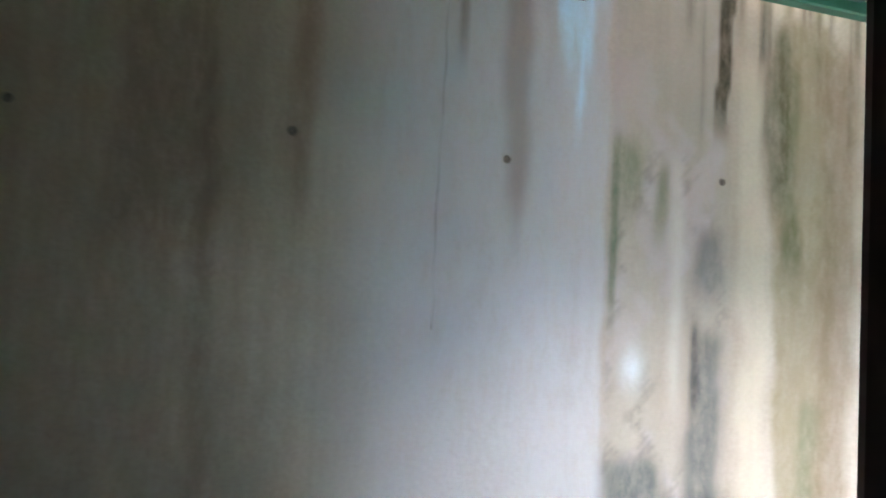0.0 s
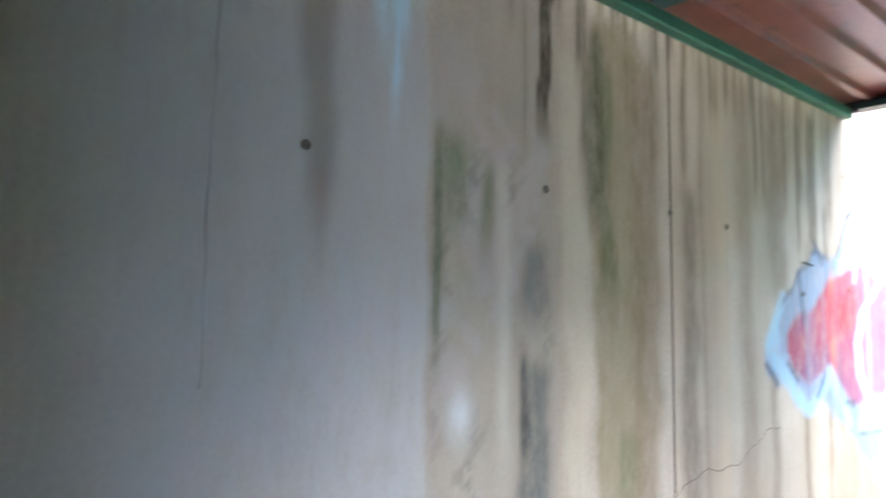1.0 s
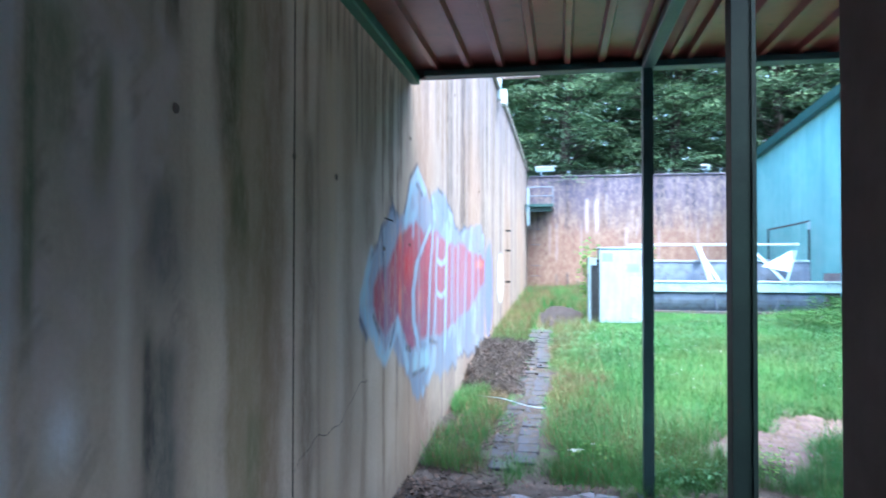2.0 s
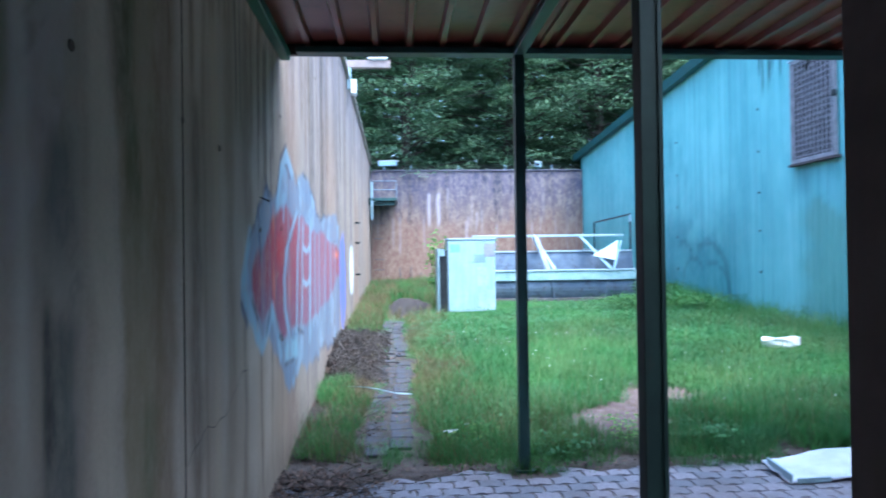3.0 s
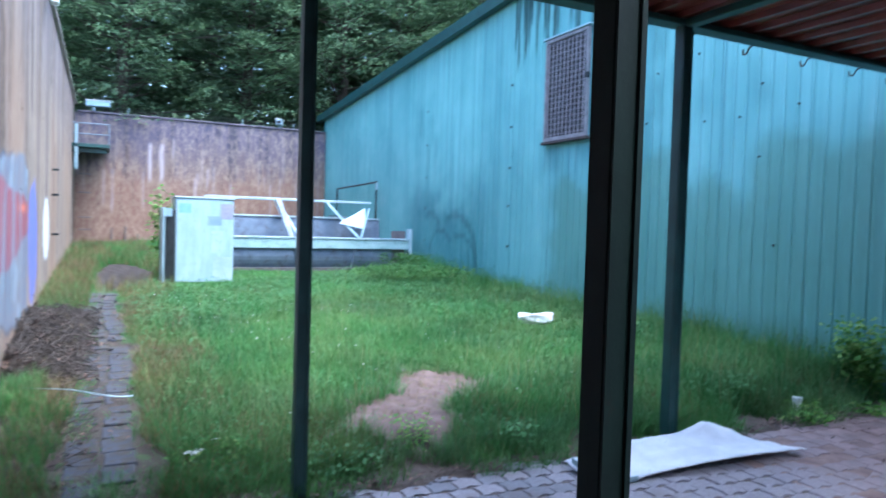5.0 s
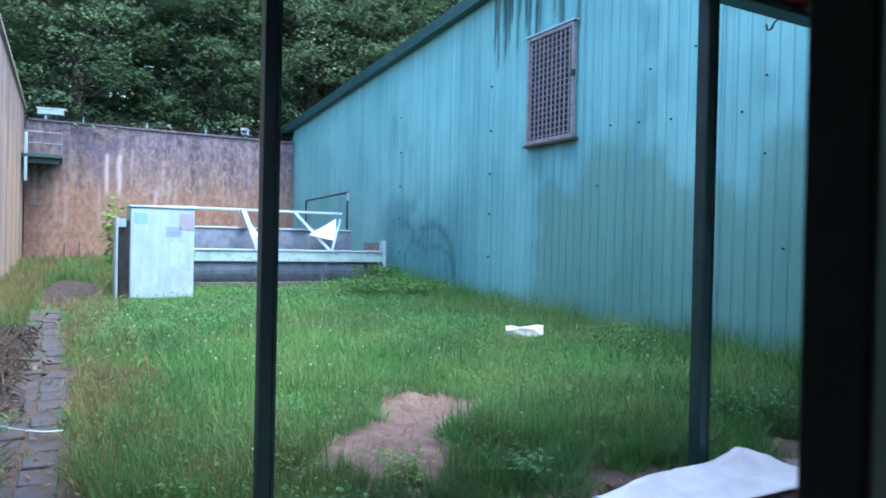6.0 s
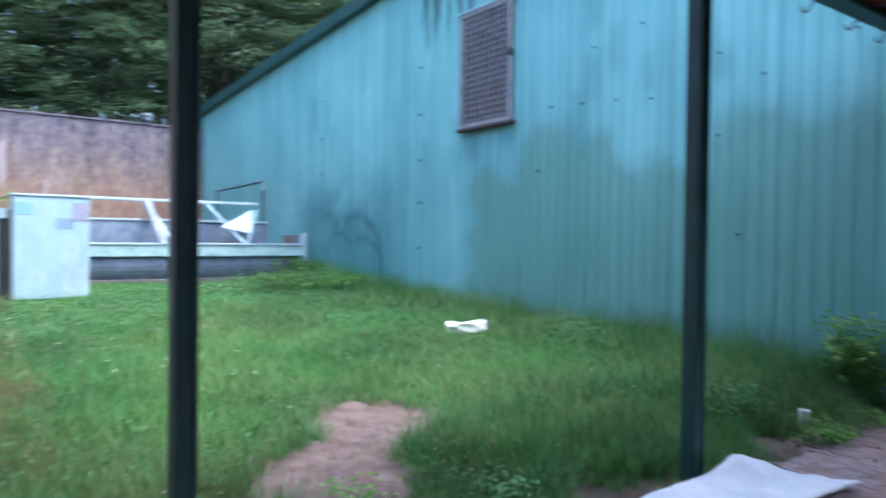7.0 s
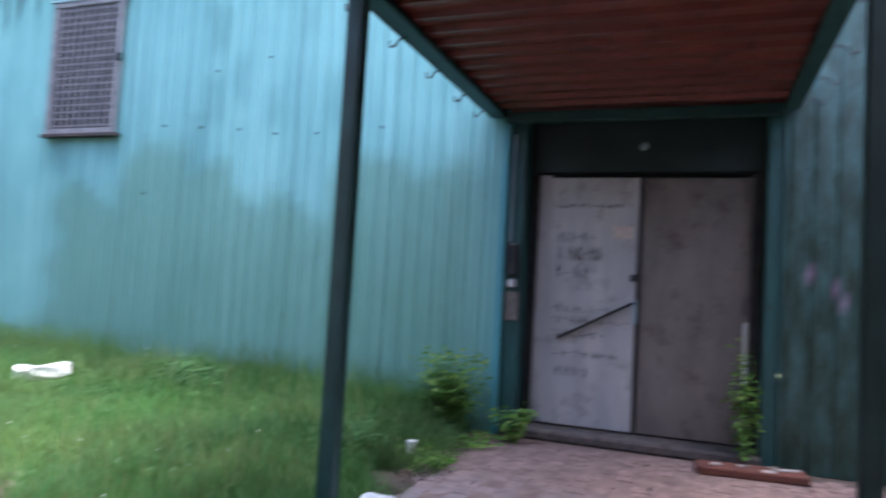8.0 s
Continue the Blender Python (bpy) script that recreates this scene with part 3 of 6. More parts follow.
    runs = smooth01(wobble(y, z * 0.1, 22, 17.0, 0.3), 0.3, 0.8) * smooth01(blot, 0.0, 0.15)
    p = lay(p, near * runs * 0.65, srgb(88, 78, 92))
    runs = smooth01(wobble(y, z * 0.06, 28, 31.0, 0.3), 0.3, 0.8) * smooth01(blot, 0.0, 0.15)
    p = lay(p, near * runs * 0.4, srgb(126, 118, 128))
    edge = near * (1 - smooth01(np.abs(blot - 0.005), 0.006, 0.03)) * smooth01(wobble(y, z, 19, 2, 3), -0.3, 0.3)
    p = lay(p, edge * 0.8, srgb(76, 80, 98))
    blue = inside(y, z, 8.05, 1.0, 0.5, 0.70, 0.10, 7)
    p = lay(p, smooth01(blue, 0.0, 0.1) * 0.8, srgb(92, 112, 200))
    white = inside(y, z, 9.9, 1.10, 0.5, 0.42, 0.03, 8)
    p = lay(p, smooth01(white, 0.0, 0.08) * 0.92, srgb(228, 232, 234))
    return p


def grid_panel(y0, y1, z0, z1, step, thick, axis="x"):
    """A wall slab with a finely divided front (towards +x, or towards -y) and a set-back rim."""
    ny, nz = max(2, int((y1 - y0) / step) + 1), max(2, int((z1 - z0) / step) + 1)
    ys, zs = np.linspace(y0, y1, ny), np.linspace(z0, z1, nz)
    Y, Z = np.meshgrid(ys, zs)
    Y, Z = Y.ravel(), Z.ravel()
    D = np.zeros_like(Y)
    rim = (np.isclose(Y, y0) | np.isclose(Y, y1))
    D[rim] = -0.0008
    i, j = np.meshgrid(np.arange(ny - 1), np.arange(nz - 1))
    a = (j * ny + i).ravel()
    faces = np.stack([a, a + 1, a + ny + 1, a + ny], 1)
    n0 = len(Y)
    corner = [0, ny - 1, nz * ny - 1, (nz - 1) * ny]
    back = np.arange(4) + n0
    extra = [[corner[1], corner[0], back[0], back[1]], [corner[2], corner[1], back[1], back[2]], [corner[3], corner[2], back[2], back[3]], [corner[0], corner[3], back[3], back[0]], [back[3], back[2], back[1], back[0]]]
    Y = np.concatenate([Y, [y0, y1, y1, y0]])
    Z = np.concatenate([Z, [z0, z0, z1, z1]])
    D = np.concatenate([D, [-thick] * 4])
    return Y, Z, D, np.concatenate([faces, np.array(extra)])


def build_long_wall():
    """Panels with open joints, a core behind them and one wandering crack."""
    wall = thing("wall_west", "tall weathered concrete yard wall with run-off stains and a graffito", "wall", kind="structure")
    joints = (-2.3, 1.165, 3.6, 5.6, 9.4, 13.2, BACK_Y + 0.3)
    for y0, y1 in zip(joints, joints[1:]):
        step = 0.016 if y0 < 6 else 0.05
        if y0 > 9:
            step = 0.07
        g = 0.0035 if abs(y0 - 1.165) < 0.01 or abs(y1 - 1.165) < 0.01 else 0.0004
        Y, Z, D, F = grid_panel(y0 + g, y1 - g, -0.3, WALL_TOP, step, 0.3)
        me = raw_mesh("concrete_panel", np.stack([D, Y, Z], 1), F, CONCRETE)
        colour_layer(me, "grime_and_shade", paint_long_wall(Y, Z))
        colour_layer(me, "paint", paint_graffiti(Y, Z))
        part("concrete_panel", me, None, wall)
    part("core", box(-0.29, -0.03, -2.3, BACK_Y + 0.3, -0.3, WALL_TOP - 0.02), JOINT_DIRT, wall)
    part("joint_filler", box(-0.02, 0.0012, 1.1605, 1.1695, 0.0, 2.62), JOINT_DARK, wall, "dark joint strip")
    bm = bmesh.new()
    prev = None
    for k in range(60):
        z = 1.18 + 1.6 * k / 59
        y = -0.772 + 0.003 * math.sin(z * 7) + 0.002 * math.sin(z * 31) + 0.012 * (z - 1.9)
        w = 0.0003 + 0.0008 * (0.5 + 0.5 * math.sin(z * 13))
        cur = [bm.verts.new((0.0012, y - w, z)), bm.verts.new((0.0012, y + w, z))]
        if prev:
            bm.faces.new((prev[0], prev[1], cur[1], cur[0]))
        prev = cur
    part("crack", bm, JOINT_DIRT, wall)
    bm = bmesh.new()
    prev = None
    for k in range(20):
        u = k / 19
        y, z = 1.18 + 0.95 * u, 0.62 + 0.16 * u + 0.03 * math.sin(9 * u) + 0.01 * math.sin(31 * u)
        cur = [bm.verts.new((0.0012, y, z - 0.0018)), bm.verts.new((0.0012, y, z + 0.0018))]
        if prev:
            bm.faces.new((prev[0], cur[0], cur[1], prev[1]))
        prev = cur
    part("crack", bm, JOINT_DIRT, wall)
    part("coping", box(-0.34, 0.05, 3.3, BACK_Y + 0.3, WALL_TOP + 0.003, WALL_TOP + 0.06, 0.01), PLAIN_CONCRETE, wall)
    return wall


long_wall = build_long_wall()


def paint_back_wall(x, z):
    g = np.zeros((len(x), 4))
    g = lay(g, 0.8 + 0 * z, srgb(92, 78, 76))
    low = 1 - smooth01(z + 0.3 * wobble(x, z, 31, 2.0, 0.6), 1.7, 3.0)
    g = lay(g, low * 0.75, srgb(124, 94, 80))
    top = smooth01(z + 0.22 * wobble(x, z * 0.3, 30, 5.0, 0.4), 2.1, 3.6)
    g = lay(g, top * 0.95, srgb(78, 74, 92))
    r = random.Random(17)
    for k in range(90):
        long = r.choice((0.5, 0.8, 1.2, 1.6))
        g = stain_strip(g, x, z, r.uniform(0, 6.3), r.uniform(0.03, 0.12), 3.8 - long, 4.0, r.choice(((64, 60, 74), (58, 56, 66), (108, 98, 104), (84, 78, 92))), r.uniform(0.35, 0.75), 300 + k, 0.04)
    for k in range(46):
        z1 = r.uniform(2.2, 3.4)
        g = stain_strip(g, x, z, r.uniform(0, 6.3), r.uniform(0.03, 0.10), z1 - r.uniform(0.4, 1.3), z1, r.choice(((150, 140, 146), (138, 124, 124), (84, 68, 62))), r.uniform(0.3, 0.6), 400 + k, 0.05)
    for k, x0 in enumerate((1.72, 1.98)):
        g = stain_strip(g, x, z, x0, 0.09, 2.1, 3.2, (176, 168, 174), 0.65, 500 + k, 0.05)
    return g


def build_back_wall():
    wall = thing("wall_north", "stained concrete yard wall with a dark damp top", "wall", kind="structure")
    for x0, x1 in ((0.02, 2.1), (2.1, 4.2), (4.2, 6.29)):
        X, Z, D, F = grid_panel(x0 + 0.002, x1 - 0.002, -0.1, BACK_TOP, 0.04, 0.3)
        me = raw_mesh("concrete_panel", np.stack([X, BACK_Y - D, Z], 1), F, CONCRETE)
        colour_layer(me, "grime_and_shade", paint_back_wall(X, Z))
        colour_layer(me, "paint", np.zeros((len(X), 4)))
        part("concrete_panel", me, None, wall)
    part("coping", box(0.06, 6.29, BACK_Y - 0.04, BACK_Y + 0.34, BACK_TOP + 0.003, BACK_TOP + 0.05, 0.01), DAMP_CONCRETE, wall)
    return wall


build_back_wall()


# ---- clad building ----
FX = 6.3


def roof_z(y):
    return 4.80 + 0.0625 * (9.93 - y)


def paint_cladding(y, z):
    g = np.zeros((len(y), 4))
    green, dark, pale = (86, 128, 114), (36, 92, 92), (136, 172, 176)
    edge = 2.05 + 0.5 * wobble(y, z, 50, 2.2, 1.0) * smooth01(y, 2.0, 5.0)
    m = (1 - smooth01(z, edge - 0.12, edge + 0.2)) * smooth01(y, 2.8, 3.4) * (1 - smooth01(y + 0.3 * wobble(y, z, 51, 0.5, 2.0), 7.6, 8.1))
    g = lay(g, m * 0.7, srgb(*green))
    m = (1 - smooth01(z + 0.3 * wobble(y, z, 52, 1.5, 1.5), 1.3, 2.3)) * smooth01(y, 9.2, 10.2) * (1 - smooth01(y, 12.5, 13.5))
    g = lay(g, m * 0.6, srgb(38, 98, 106))
    m = np.exp(-((y - 11.6) / 0.9) ** 2 - ((z - 1.5) / 0.55) ** 2) * smooth01(wobble(y, z, 56, 2.0, 3.0), -0.5, 0.5)
    g = lay(g, m * 0.7, srgb(34, 92, 102))
    # bowed spray strokes of an old tag
    for k, (y0, z0, ry, rz, a0, a1) in enumerate(((10.8, 0.75, 0.75, 0.75, -0.4, 2.4), (10.65, 0.62, 0.62, 0.5, -0.6, 2.2), (11.4, 0.85, 0.45, 0.35, 0.3, 3.6), (10.5, 0.6, 0.22, 0.42, -1.2, 1.2), (11.9, 1.0, 0.5, 0.5, 0.4, 2.2))):
        rad, ang = np.hypot((y - y0) / ry, (z - z0) / rz), np.arctan2((z - z0) / rz, -(y - y0) / ry)
        ang = np.where(ang < -1.6, ang + 6.283, ang)
        m = (1 - smooth01(np.abs(rad - 1 - 0.06 * wobble(y, z, 53 + k, 3, 3)), 0.05, 0.14)) * smooth01(ang, a0, a0 + 0.3) * (1 - smooth01(ang, a1 - 0.5, a1))
        g = lay(g, m * 0.65, srgb(20, 78, 84))
    r = random.Random(21)
    for k in range(30):
        y0 = 7.05 + r.choice((r.uniform(0, 2.2), r.uniform(1.2, 1.9)))
        g = stain_strip(g, y, z, y0, r.uniform(0.03, 0.10), 4.22 - r.choice((0.0, 0.1, 0.2, 0.3, 0.45, 0.6)), 5.2, (14, 54, 52), r.uniform(0.6, 0.95), 600 + k, 0.03)
    for k in range(30):
        y0 = r.uniform(3.0, 12.5)
        z1 = r.uniform(2.4, 3.9)
        g = stain_strip(g, y, z, y0, r.uniform(0.1, 0.3), z1 - r.uniform(0.4, 1.0), z1, r.choice((dark, (70, 128, 132))), r.uniform(0.15, 0.35), 700 + k, 0.15)
    g = lay(g, (1 - smooth01(z, 0.2, 0.6)) * 0.35, srgb(70, 100, 80))
    # shade on the cladding right of the entrance, painted as near-black green
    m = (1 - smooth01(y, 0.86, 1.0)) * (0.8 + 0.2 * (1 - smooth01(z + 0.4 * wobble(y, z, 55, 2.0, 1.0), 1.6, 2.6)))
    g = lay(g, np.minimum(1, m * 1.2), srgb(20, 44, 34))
    for dy, dz, rad in ((0.74, 1.36, 0.014), (0.66, 1.33, 0.012), (0.58, 1.26, 0.010), (0.53, 1.20, 0.020)):
        g = lay(g, (1 - smooth01(np.hypot(y - dy, z - dz), rad, rad + 0.03)) * 0.7, srgb(150, 120, 150))
    return g


def clad_sheet(y0, y1, z0, pitch=0.1428):
    """A ribbed cladding sheet on the plane x = FX, its ribs standing towards -x."""
    prof = []
    n = max(1, round((y1 - y0) / pitch))
    step = (y1 - y0) / n
    for k in range(n):
        y = y0 + k * step
        prof += [(y, 0.0), (y + step * 0.2, 0.0), (y + step * 0.4, 0.0), (y + step * 0.6, 0.0), (y + step * 0.80, 0.0), (y + step * 0.84, 0.009), (y + step * 0.92, 0.009), (y + step * 0.96, -0.002)]
    prof.append((y1, 0.0))
    py, px = np.array([p[0] for p in prof]), np.array([p[1] for p in prof])
    nz = 56
    k = np.linspace(0, 1, nz)
    Y = np.repeat(py[None], nz, 0)
    Z = z0 + (roof_z(Y) - z0) * k[:, None]
    X = FX + np.repeat(px[None], nz, 0)
    n = len(py)
    i, j = np.meshgrid(np.arange(n - 1), np.arange(nz - 1))
    a = (j * n + i).ravel()
    me = raw_mesh("cladding_sheet", np.stack([X.ravel(), Y.ravel(), Z.ravel()], 1), np.stack([a + 1, a, a + n, a + n + 1], 1), TEAL)
    colour_layer(me, "grime_and_shade", paint_cladding(Y.ravel(), Z.ravel()))
    return me


def build_clad_building():
    b = thing("clad_building", "long low building in ribbed teal sheet cladding with a sloping eave", "building", kind="structure")
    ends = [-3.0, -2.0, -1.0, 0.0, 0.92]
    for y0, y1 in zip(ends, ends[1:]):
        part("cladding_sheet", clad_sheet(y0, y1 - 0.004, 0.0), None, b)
    y = 2.99
    while y < BACK_Y - 0.02:
        y1 = min(y + 1.0, BACK_Y + 0.1)
        part("cladding_sheet", clad_sheet(y, y1 - 0.004, 0.0), None, b)
        y = y1
    # sheet above the entrance
    bm = box(FX - 0.004, FX + 0.05, 0.92, 2.986, 2.62, roof_z(2.99), 0)
    part("cladding_above_door", bm, PLAIN_TEAL, b)
    # solid body behind the sheets
    bm = bmesh.new()
    v = [bm.verts.new(p) for p in ((FX + 0.06, -3, 0), (14, -3, 0), (14, 19.3, 0), (FX + 0.06, 19.3, 0))]
    t = [bm.verts.new((p.co.x, p.co.y, roof_z(p.co.y) - 0.02)) for p in v]
    bm.faces.new(t)
    for k in (1, 2):
        bm.faces.new((v[k], v[(k + 1) % 4], t[(k + 1) % 4], t[k]))
    bm.faces.new((v[0], v[1], t[1], t[0]))
    part("rear_walls", bm, PLAIN_TEAL, b)
    # roof with its dark verge flashing
    bm = bmesh.new()
    for x0, x1, dz0, dz1 in ((FX - 0.12, 14.1, 0.02, 0.10),):
        got = add_box(bm, x0, x1, -3.1, 19.4, dz0, dz1)
        for w in got:
            w.co.z += roof_z(w.co.y)
    part("roof", bm, DARK_METAL, b)
    bm = bmesh.new()
    got = add_box(bm, FX - 0.15, FX - 0.122, -3.1, 19.4, -0.06, 0.13)
    got += add_box(bm, FX - 0.122, FX - 0.02, -3.1, 19.4, -0.06, -0.035)
    for w in got:
        w.co.z += roof_z(w.co.y)
    part("verge_flashing", bm, GREEN_STEEL, b)
    # fixings in rows
    bm = bmesh.new()
    for y in (9.03, 12.1):
        for z in (1.0, 1.63, 2.22, 2.85, 3.5):
            rod(bm, (FX - 0.02, y, z), (FX + 0.0, y, z), 0.016, seg=6)
    for y, z in ((3.4, 2.7), (4.1, 2.5), (4.5, 2.75), (4.75, 2.46), (5.19, 2.47), (5.6, 2.52), (6.05, 2.55), (6.5, 2.58), (4.5, 2.05), (5.9, 3.1), (5.3, 3.2), (6.7, 1.9), (4.3, 1.2)):
        rod(bm, (FX - 0.02, y, z), (FX + 0.0, y, z), 0.010, seg=6)
    part("fixing", bm, DARK_METAL, b)
    part("corner_trim", box(FX - 0.035, FX + 0.06, 2.93, 2.985, 0.0, 2.6, 0.004), PLAIN_TEAL, b, "narrow teal corner trim")
    return b


clad = build_clad_building()


# ---- canopy ----
ROW_OUT, ROW_IN = 3.0, 0.887
POST_X = (1.458, 3.745)
BEAM_Z = 2.5


def build_canopy():
    c = thing("canopy", "flat canopy of red-brown ribbed sheet on dark green steel posts and beams", "canopy", kind="structure")
    for y in (ROW_OUT, ROW_IN):
        for x in POST_X:
            s = 0.033 if y == ROW_IN else (0.03 if x < 2 else 0.036)
            bm = box(x - s, x + s, y - s, y + s, 0.0, BEAM_Z + 0.06, 0.004)
            # open channel face: a raised lip on either side
            add_box(bm, x - s, x - s + 0.012, y - s - 0.006, y - s - 0.001, 0.0, BEAM_Z)
            add_box(bm, x + s - 0.012, x + s, y - s - 0.006, y - s - 0.001, 0.0, BEAM_Z)
            p = part("post", bm, POST_SHADED if y == ROW_IN else GREEN_STEEL, c)
            q = part("base_plate", box(x - 0.06, x + 0.06, y - 0.06, y + 0.06, 0.0, 0.010, 0.002), GREEN_STEEL, p)
    part("post_collar", box(POST_X[0] - 0.036, POST_X[0] + 0.036, ROW_IN - 0.042, ROW_IN + 0.036, 0.04, 0.3, 0.002), RENDER_GREY, c)
    part("front_beam", box(0.12, FX - 0.05, ROW_OUT - 0.04, ROW_OUT + 0.06, BEAM_Z + 0.025, BEAM_Z + 0.062, 0.004), GREEN_STEEL, c)
    part("rear_beam", box(0.12, FX - 0.05, ROW_IN - 0.05, ROW_IN + 0.05, BEAM_Z + 0.02, BEAM_Z + 0.062, 0.004), GREEN_STEEL, c)
    part("wall_beam", box(0.015, 0.075, -0.25, ROW_OUT + 0.06, BEAM_Z + 0.0, BEAM_Z + 0.062, 0.006), GREEN_BRIGHT, c, "green steel beam along the concrete wall")
    for x in POST_X:
        part("cross_beam", box(x - 0.035, x + 0.035, ROW_IN + 0.055, ROW_OUT - 0.045, BEAM_Z + 0.015, BEAM_Z + 0.061, 0.004), GREEN_STEEL, c)
    part("end_beam", box(FX - 0.10, FX - 0.02, ROW_IN + 0.055, ROW_OUT - 0.045, BEAM_Z - 0.02, BEAM_Z + 0.061, 0.004), GREEN_STEEL, c)
    part("front_drip_edge", box(0.0, FX - 0.02, ROW_OUT + 0.064, ROW_OUT + 0.11, BEAM_Z + 0.04, BEAM_Z + 0.17, 0.004), DARK_METAL, c)
    # hooks of bent rod along both beams
    for y, s in ((ROW_OUT + 0.05, 1), (ROW_IN - 0.055, -1)):
        for x in (3.35, 3.9, 4.42, 5.0, 5.55, 6.0):
            bm = bmesh.new()
            z = BEAM_Z + 0.03
            pts = [(x, y, z), (x + 0.02, y + s * 0.06, z - 0.005), (x + 0.03, y + s * 0.09, z - 0.04), (x + 0.035, y + s * 0.12, z - 0.035), (x + 0.04, y + s * 0.13, z + 0.0)]
            for p0, p1 in zip(pts, pts[1:]):
                rod(bm, p0, p1, 0.006, seg=6)
            part("hook", bm, DARK_METAL, c)
    return c


build_canopy()


def build_canopy_ceiling():
    """Ribbed soffit sheet, ribs running along y and hanging down."""
    bm = bmesh.new()
    z, pitch = BEAM_Z + 0.10, 0.2

    def strip(x0, x1, y0, y1):
        prof = []
        x = x0
        while x < x1 - 1e-6:
            prof += [(x, 0), (x + pitch * 0.72, 0), (x + pitch * 0.78, -0.035), (x + pitch * 0.94, -0.035)]
            x += pitch
        prof.append((x1, 0))
        prev = None
        for px, dz in prof:
            cur = [bm.verts.new((px, y, z + dz)) for y in (y0, y1)]
            if prev:
                bm.faces.new((prev[0], prev[1], cur[1], cur[0]))
            prev = cur
        add_box(bm, x0, x1, y0, y1, z + 0.02, z + 0.06)

    strip(0.02, 1.52, -0.24, ROW_OUT + 0.06)
    strip(1.52, FX - 0.02, ROW_IN - 0.06, ROW_OUT + 0.06)
    me = mesh_of(bm, "ceiling", CEILING_RED)
    return tagged(new("ceiling", me), "red-brown ribbed sheet soffit of the canopy", "ceiling", kind="structure")


build_canopy_ceiling()


# ---- brown passage building behind the camera ----
def build_passage():
    w = thing("wall_south", "dark brown boarded wall with an open passage beside the concrete wall", "wall", kind="structure")
    part("front_wall", box(1.313, 2.8, -0.45, -0.25, 0, 2.9), BROWN_WALL, w)
    part("jamb", box(1.297, 1.312, -0.447, -0.253, 0, 2.365), RENDER_GREY, w, "grey-brown rendered jamb of the opening")
    part("lintel", box(0.005, 1.312, -0.45, -0.25, 2.37, 2.9), RENDER_GREY, w)
    part("side_wall", box(2.6, 2.8, -2.3, -0.452, 0, 2.9), BROWN_WALL, w)
    part("rear_wall", box(0.005, 2.598, -2.3, -2.08, 0, 2.9), BROWN_WALL, w)
    # unseen wall, added to close off light at the end of the open gap
    part("yard_end_wall", box(2.81, FX - 0.02, -2.3, -2.1, 0, 3.4), RENDER_GREY, w)
    c = tagged(new("ceiling", mesh_of(box(0.005, 2.8, -2.3, -0.25, 2.905, 3.05), "ceiling", BROWN_WALL)), "dark brown ceiling of the passage", "ceiling", kind="structure")
    f = tagged(new("floor", mesh_of(box(0.005, 2.8, -2.3, -0.26, -0.06, -0.004), "floor", RENDER_GREY)), "grey concrete floor of the passage", "floor", kind="structure")
    return w


build_passage()


# ---- window grille ----
GRILLE_DARK = mottled("dark_lilac_steel_bars", srgb(88, 84, 94), srgb(112, 106, 114), 10, 0.6, 0.1, spot=srgb(96, 70, 64))


RUST_DARK = mottled("dark_rusty_steel", srgb(54, 46, 48), srgb(74, 62, 60), 10, 0.7, 0.1, spot=srgb(80, 54, 46))


def build_window():
    w = thing("window_1", "window behind a rusty steel grille with a projecting sill", "window", (FX, 7.1, 2.52), kind="structure")
    W, H = 0.98, 1.42
    part("pane", box(-0.03, -0.018, 0.05, W - 0.05, 0.05, H - 0.05), INK, w, "dark window opening")
    fr = bmesh.new()
    add_box(fr, -0.075, -0.017, 0.012, 0.05, 0, H, 0.004)
    add_box(fr, -0.075, -0.017, W - 0.06, W - 0.02, 0, H, 0.004)
    add_box(fr, -0.075, -0.017, 0.051, W - 0.061, H - 0.05, H, 0.004)
    add_box(fr, -0.075, -0.017, 0.051, W - 0.061, 0, 0.05, 0.004)
    f = part("window_frame", fr, GRILLE, w, "rust-streaked steel frame")
    part("sill", box(-0.1, -0.017, -0.05, W + 0.01, -0.04, -0.005, 0.004), RUST_DARK, w)
    n = 10
    for k in range(n):
        y = 0.05 + (W - 0.11) * (k + 0.5) / n
        part("upright_bar", box(-0.066, -0.058, y - 0.010, y + 0.010, 0.03, H - 0.03), GRILLE, w)
    for k in range(18):
        z = 0.05 + (H - 0.1) * (k + 0.5) / 18
        part("cross_bar", box(-0.056, -0.05, 0.03, W - 0.03, z - 0.009, z + 0.009), GRILLE_DARK, w)
    part("latch", box(-0.1, -0.06, -0.035, 0.02, 0.74, 0.82, 0.006), DARK_METAL, w)
    part("drip_strip", box(-0.09, -0.017, -0.03, W + 0.02, H + 0.004, H + 0.03, 0.003), ZINC, w)
    return w


build_window()


# ---- entrance ----
STEP_GREY = mottled("dirty_step_concrete", srgb(70, 64, 64), srgb(98, 90, 88), 9, 0.9, spot=srgb(48, 42, 40), spots=(0.5, 0.7))


